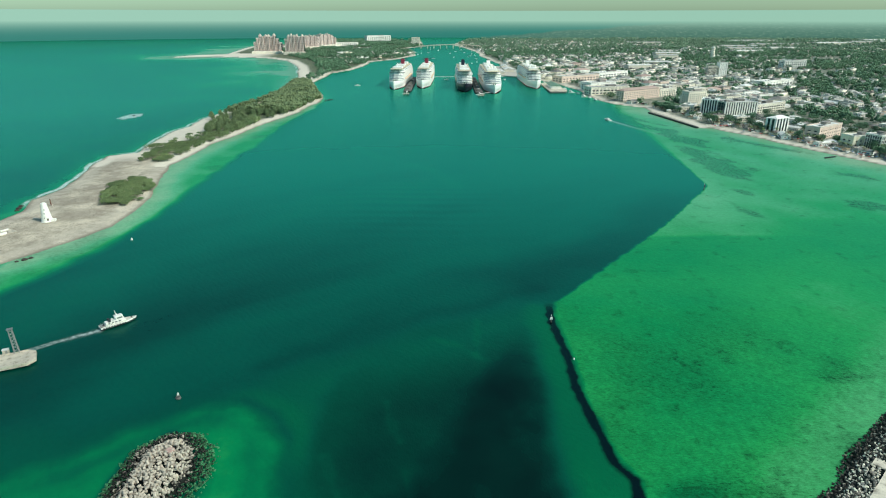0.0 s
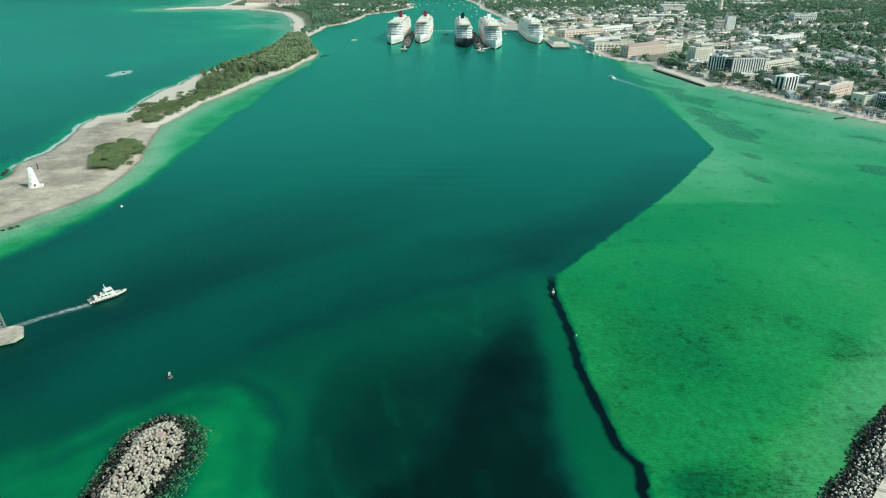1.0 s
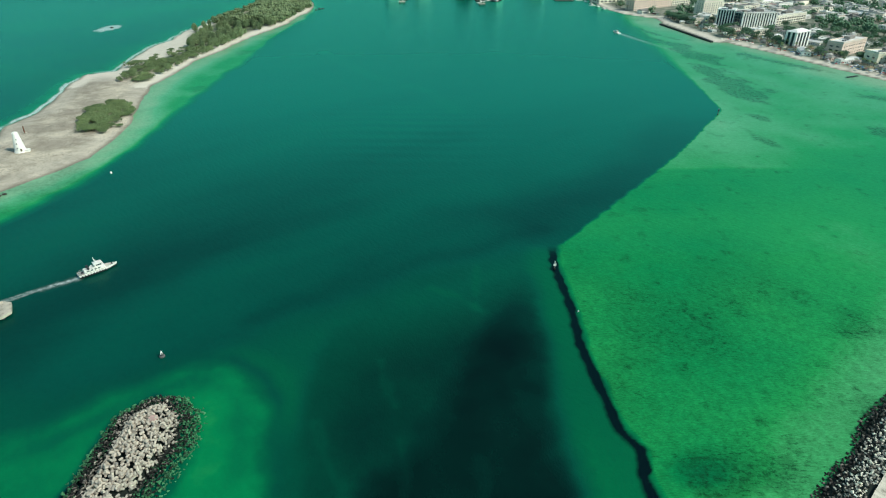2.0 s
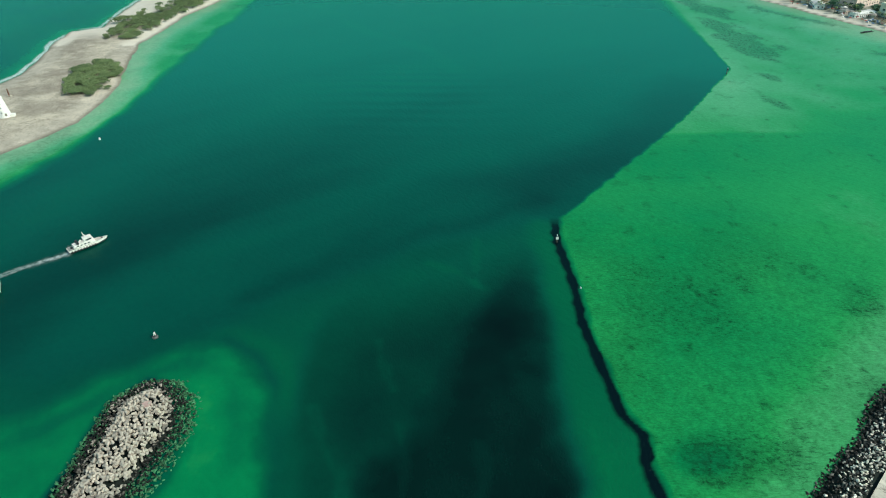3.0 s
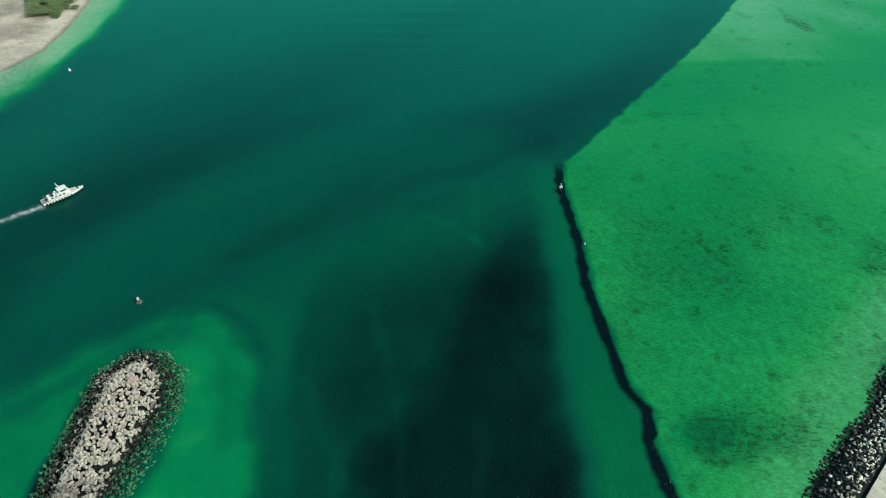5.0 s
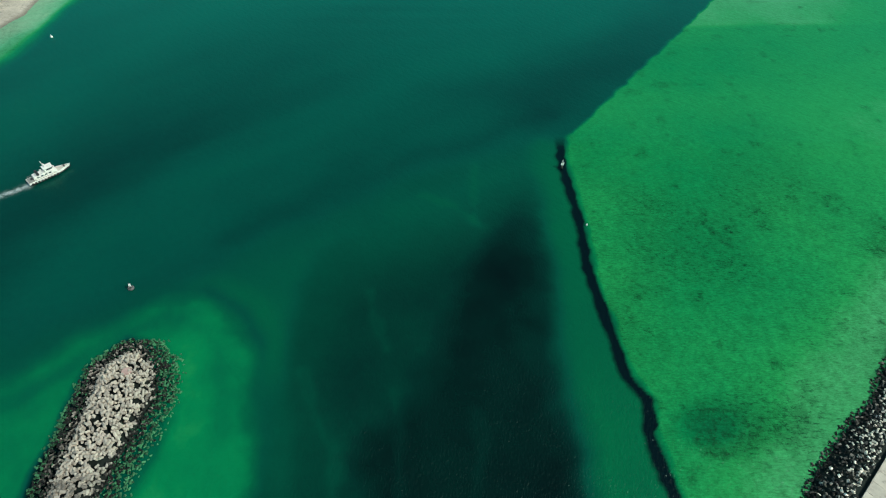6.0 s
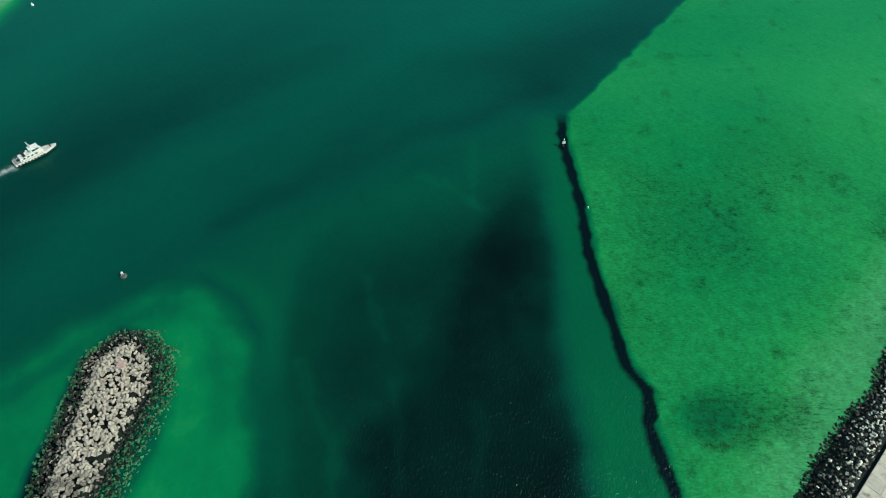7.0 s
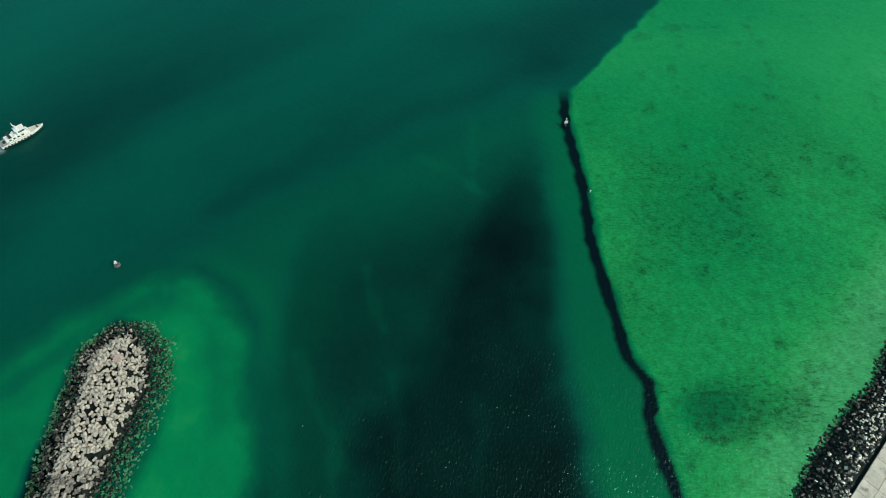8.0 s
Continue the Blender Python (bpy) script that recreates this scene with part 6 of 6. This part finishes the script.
# ---- seafront ----
def build_seafront():
    w = thing("sea_wall", pose(0, 0, 0), "dark stone sea wall along the beach", "sea wall")
    ax, ay, bx, by = 324, 962, 346, 822
    for k in range(24):
        t = (k + 0.5) / 24
        ob = part("wall_block", Shape().box(0, 0, -1.5, 3.4, 5.9, 3.4 + 0.2 * (k % 3), taper=0.85), surface("dark_wall", lin(58, 62, 58), lin(44, 48, 46), 0.6, 0.9) if k == 0 else None, w) if k == 0 else new("wall_block", w.children[0].data)
        ob.parent = w
        ob.matrix_local = pose(ax + (bx - ax) * t, ay + (by - ay) * t, 0, 0, 0, 9)
    kinds = [surface("umbrella_white", lin(226, 220, 208), lin(206, 200, 190), 1, 0.8), surface("umbrella_blue", lin(70, 110, 140), lin(60, 96, 124), 1, 0.8), surface("umbrella_red", lin(170, 80, 70), lin(150, 70, 62), 1, 0.8)]
    tops = [Shape().cone(0, 0, 2.1, 2.8, 1.5, 0.1, 8).mesh("canopy", m) for m in kinds]
    pole = Shape().cone(0, 0, -0.2, 2.3, 0.04, 0.04, 5).mesh("pole", STEEL)
    chain = TOWN[:7]
    for k in range(110):
        t = rng.uniform(0, 5.99)
        (ax, ay), (bx, by) = chain[int(t)], chain[int(t) + 1]
        u = t % 1
        x, y = ax + (bx - ax) * u + rng.uniform(9, 26), ay + (by - ay) * u + rng.uniform(-2, 6)
        z, d = height_at(x, y)
        if d[0] < 6:
            continue
        c = rng.choice((0, 0, 0, 1, 2))
        b = thing("beach_umbrella", pose(x, y, z[0], 0, 0, rng.uniform(0, 90)), ("white", "blue", "red")[c] + " beach umbrella open on the sand", "umbrella", "beach umbrellas")
        part("pole", pole, STEEL, b)
        part("canopy", tops[c], None, b)
    hut_wall, hut_roof = Shape().box(0, 0, -0.6, 6, 5, 3.2).mesh("wall", WALL_CREAM), Shape().gable(0, 0, 2.6, 6, 5, 1.8, 0, 1.0, 0.8)
    roofs = [hut_roof.mesh("roof", m) for m in (surface("thatch", lin(140, 124, 96), lin(116, 102, 80), 1.5, 0.95), ROOF_PALE, ROOF_GREY)]
    for k in range(58):
        t = rng.uniform(0, 8.99)
        chain = TOWN[:10]
        (ax, ay), (bx, by) = chain[int(t)], chain[int(t) + 1]
        u = t % 1
        x, y = ax + (bx - ax) * u + rng.uniform(24, 52), ay + (by - ay) * u + rng.uniform(-2, 10)
        z, d = height_at(x, y)
        if d[0] < 16 or any(math.hypot(x - a, y - b) < rr for a, b, rr in ((404, 935, 24), (440, 925, 34), (476, 745, 32), (484, 690, 24), (438, 786, 18), (405, 1020, 26), (350, 1110, 30), (330, 1080, 20))):
            continue
        k3 = rng.randrange(3)
        b = thing("beach_hut", pose(x, y, z[0], 0, 0, rng.uniform(0, 180)), "small beach hut with " + ("a thatched", "a pale", "a grey")[k3] + " roof", "hut", "beach huts")
        part("wall", hut_wall, None, b)
        part("roof", roofs[k3], None, b)
    car_mats = [surface("car_white", lin(220, 220, 216), lin(206, 206, 204), 0.5, 0.3), surface("car_grey", lin(110, 114, 118), lin(90, 94, 98), 0.5, 0.3), surface("car_red", lin(140, 44, 40), lin(120, 36, 34), 0.5, 0.3), surface("car_blue", lin(50, 70, 110), lin(40, 58, 92), 0.5, 0.3)]
    bodies = [Shape().box(0, 0, 0.3, 4.3, 1.8, 0.65).mesh("body", m) for m in car_mats]
    cabin = Shape().box(-0.2, 0, 0.95, 2.4, 1.6, 0.55, taper=0.82).mesh("cabin", GLASS)
    wheel = Shape().box(0, 0, 0, 0.62, 0.22, 0.62).mesh("wheel", BLACK)
    for k in range(60):
        t = rng.uniform(0, 9.5)
        chain = TOWN[:11]
        (ax, ay), (bx, by) = chain[int(t)], chain[int(t) + 1]
        u = t % 1
        x, y = ax + (bx - ax) * u + rng.uniform(36, 46), ay + (by - ay) * u
        z, d = height_at(x, y)
        if d[0] < 20 or any(math.hypot(x - a, y - b) < rr for a, b, rr in ((404, 935, 26), (440, 925, 36), (476, 745, 34), (484, 690, 26), (438, 786, 20), (405, 1020, 30), (350, 1110, 40))):
            continue
        c = rng.randrange(4)
        b = thing("parked_car", pose(x, y, z[0], 0, 0, math.degrees(math.atan2(by - ay, bx - ax))), ("white", "grey", "dark red", "blue")[c] + " car parked along the shore road", "car", "parked cars")
        part("body", bodies[c], None, b)
        part("cabin", cabin, None, b)
        for sx in (-1.35, 1.35):
            for sy in (-0.82, 0.82):
                part("wheel", wheel, None, b).location = (sx, sy, 0)
    j = thing("beach_jetty", pose(415, 637, 0, 0, 0, 22), "short dark timber jetty off the beach", "jetty")
    part("deck", Shape().box(0, 0, 0.9, 16, 2.4, 0.3), BLACK, j)
    for k in range(5):
        part("pile", Shape().cone(-7 + k * 3.5, 0, -2, 0.9, 0.25, 0.25, 6), WOOD, j)


def boat_proto(name, length, beam, label, cabin=True, mast=False):
    b = thing(name, pose(0, 0, 0), label, "boat", "small boats")
    part("hull", Shape().loft(hull_rings(length, beam, [(-0.3, 0.5), (0.3, 0.9), (1.1, 1.0)], 0.6)), WHITE, b)
    if cabin:
        c = part("cabin", Shape().box(0, length * 0.5, 1.0, beam * 0.62, length * 0.42, 1.5, taper=0.85), WHITE, b)
        part("windscreen", Shape().box(0, length * 0.5, 1.6, beam * 0.61, length * 0.40, 0.5), GLASS, c)
        part("canopy", Shape().box(0, length * 0.45, 2.5, beam * 0.7, length * 0.36, 0.15), WHITE, c)
    if mast:
        part("mast", Shape().bar((0, length * 0.55, 1), (0, length * 0.55, length * 1.25), 0.14), WHITE, b)
        part("boom", Shape().bar((0, length * 0.55, 2.2), (0, length * 0.12, 2.2), 0.12), WHITE, b)
    return b


def build_boats():
    a = boat_proto("motor_boat", 13, 4.0, "white motor boat with a cabin on the harbour")
    a.matrix_world = pose(-195, 1368, 0, 0, 0, -80)
    for x, y, r in ((15, 1500, 80), (150, 1500, 20), (120, 1780, 40), (95, 2050, 10), (70, 2200, 60), (40, 2380, 0), (110, 2480, 30), (-30, 2300, 75), (30, 2650, 20), (60, 2800, 90), (-60, 2700, 40), (262, 1255, 15),
                    (258, 1300, 12), (268, 1215, 10), (272, 1180, 20), (276, 1150, 16), (250, 1340, 20), (246, 1370, 5), (236, 1430, 24), (226, 1470, 20), (280, 1120, 15), (274, 1165, 100), (264, 1235, 95), (-20, 2900, 15), (90, 2950, 75)):
        copy_thing(a, pose(x, y, 0, 0, 0, r))
    f = boat_proto("ferry_boat", 17, 5.2, "white ferry boat running in with a long wake")
    f.matrix_world = pose(244, 885, 0, 0, 0, 15)
    s = boat_proto("sailing_boat", 12, 3.6, "white sailing boat at its mooring with bare mast", True, True)
    s.matrix_world = pose(130, 1950, 0, 0, 0, 30)
    for x, y, r in ((115, 2120, 10), (125, 2300, 50), (100, 2400, 80), (128, 2520, 20), (118, 2620, 0), (95, 2700, 60), (-100, 2560, 30), (-90, 2650, 10), (-115, 2720, 80), (-60, 3000, 0), (-130, 2480, 20)):
        copy_thing(s, pose(x, y, 0, 0, 0, r))


def build_bridges():
    for y, rise in ((3085, 14), (3190, 12)):
        b = thing("road_bridge", pose(50, y, 0), "long pale concrete road bridge over the harbour", "bridge", "harbour bridges")
        n = 12
        for i in range(n):
            x0, x1 = -190 + i * 380 / n, -190 + (i + 1) * 380 / n
            z0, z1 = (3 + rise * math.cos((x / 190) * 1.45) for x in (x0, x1))
            part("span", Shape().loft([[(x0, -5, z0), (x0, 5, z0), (x0, 5, z0 + 2.4), (x0, -5, z0 + 2.4)], [(x1, -5, z1), (x1, 5, z1), (x1, 5, z1 + 2.4), (x1, -5, z1 + 2.4)]]), CONCRETE, b)
            part("bridge_pier", Shape().box(x0, 0, -6, 3, 7, z0 + 6), CONCRETE, b)


build_breakwater()
build_mole()
build_buoy(-104.2, 200.0, "small grey and white channel buoy afloat", surface("buoy_dark", lin(96, 98, 94), lin(70, 66, 66), 1.0, 0.6), WHITE, 3.4, 5)
build_buoy(-210, 381, "small white channel buoy near the spit", WHITE, WHITE, 2.0, 4)
build_pile_mark(53.2, 263.5, "timber pile mark with a white board on the bank's edge", WHITE, 3.2)
build_pile_mark(227.6, 508.5, "dark timber pile mark at the corner of the bank", DARK_STEEL, 4.5)
build_buoy(57.5, 229, "tiny white float over the bank's edge", WHITE, WHITE, 1.0)
build_pilot_boat()
build_pier()
build_lighthouse()
build_shore_rocks()
build_ship(-103, 1288, -3, 262, 32, "white cruise ship with a red winged funnel at the wharf", SHIP_WHITE, MAROON, 8, True)
build_ship(-45, 1312, -2, 255, 31, "white cruise ship with a red funnel at the wharf", SHIP_WHITE, MAROON, 8, True)
build_ship(45, 1240, 0, 280, 32, "navy-hulled cruise ship with white decks at the wharf", NAVY, NAVY, 8, False, False, 0.016)
build_ship(102, 1216, 0, 300, 36, "white cruise ship with radar domes at the wharf", SHIP_WHITE, SHIP_WHITE, 8, False, True, 0.020)
build_ship(198, 1306, 0, 250, 31, "white cruise ship with tall masts at the wharf", SHIP_WHITE, SHIP_WHITE, 7, False, True, 0.016)
build_wharf()
build_resort(-726, 2630, 112, 36, 72, 6, 10, "tall coral-pink resort tower with ribbed front", (0.62, 0.84, 1.0, 0.92, 0.97, 0.97, 0.92, 1.0, 0.80, 0.58))
build_resort(-598, 2556, 76, 34, 74, 6, 7, "coral-pink resort tower with stepped roofs", (0.78, 0.94, 1.0, 0.94, 0.97, 0.9, 0.96))
build_resort(-626, 2990, 76, 32, 60, 40, 7, "pink resort tower block behind the beach", (0.9, 0.97, 0.9, 1.0, 0.9, 0.96, 0.88))
build_resort(-592, 3190, 130, 34, 60, 58, 10, "pink resort tower block with stepped wings", (0.8, 0.92, 1.0, 0.95, 0.88, 0.96, 1.0, 0.9, 0.8, 0.7))
build_town_blocks()
build_shops()
homes_x, homes_y = build_homes()
tree_kinds = tree_protos()
build_island_trees(tree_kinds)
build_town_trees(tree_kinds, homes_x, homes_y)
build_seafront()
build_boats()
build_bridges()
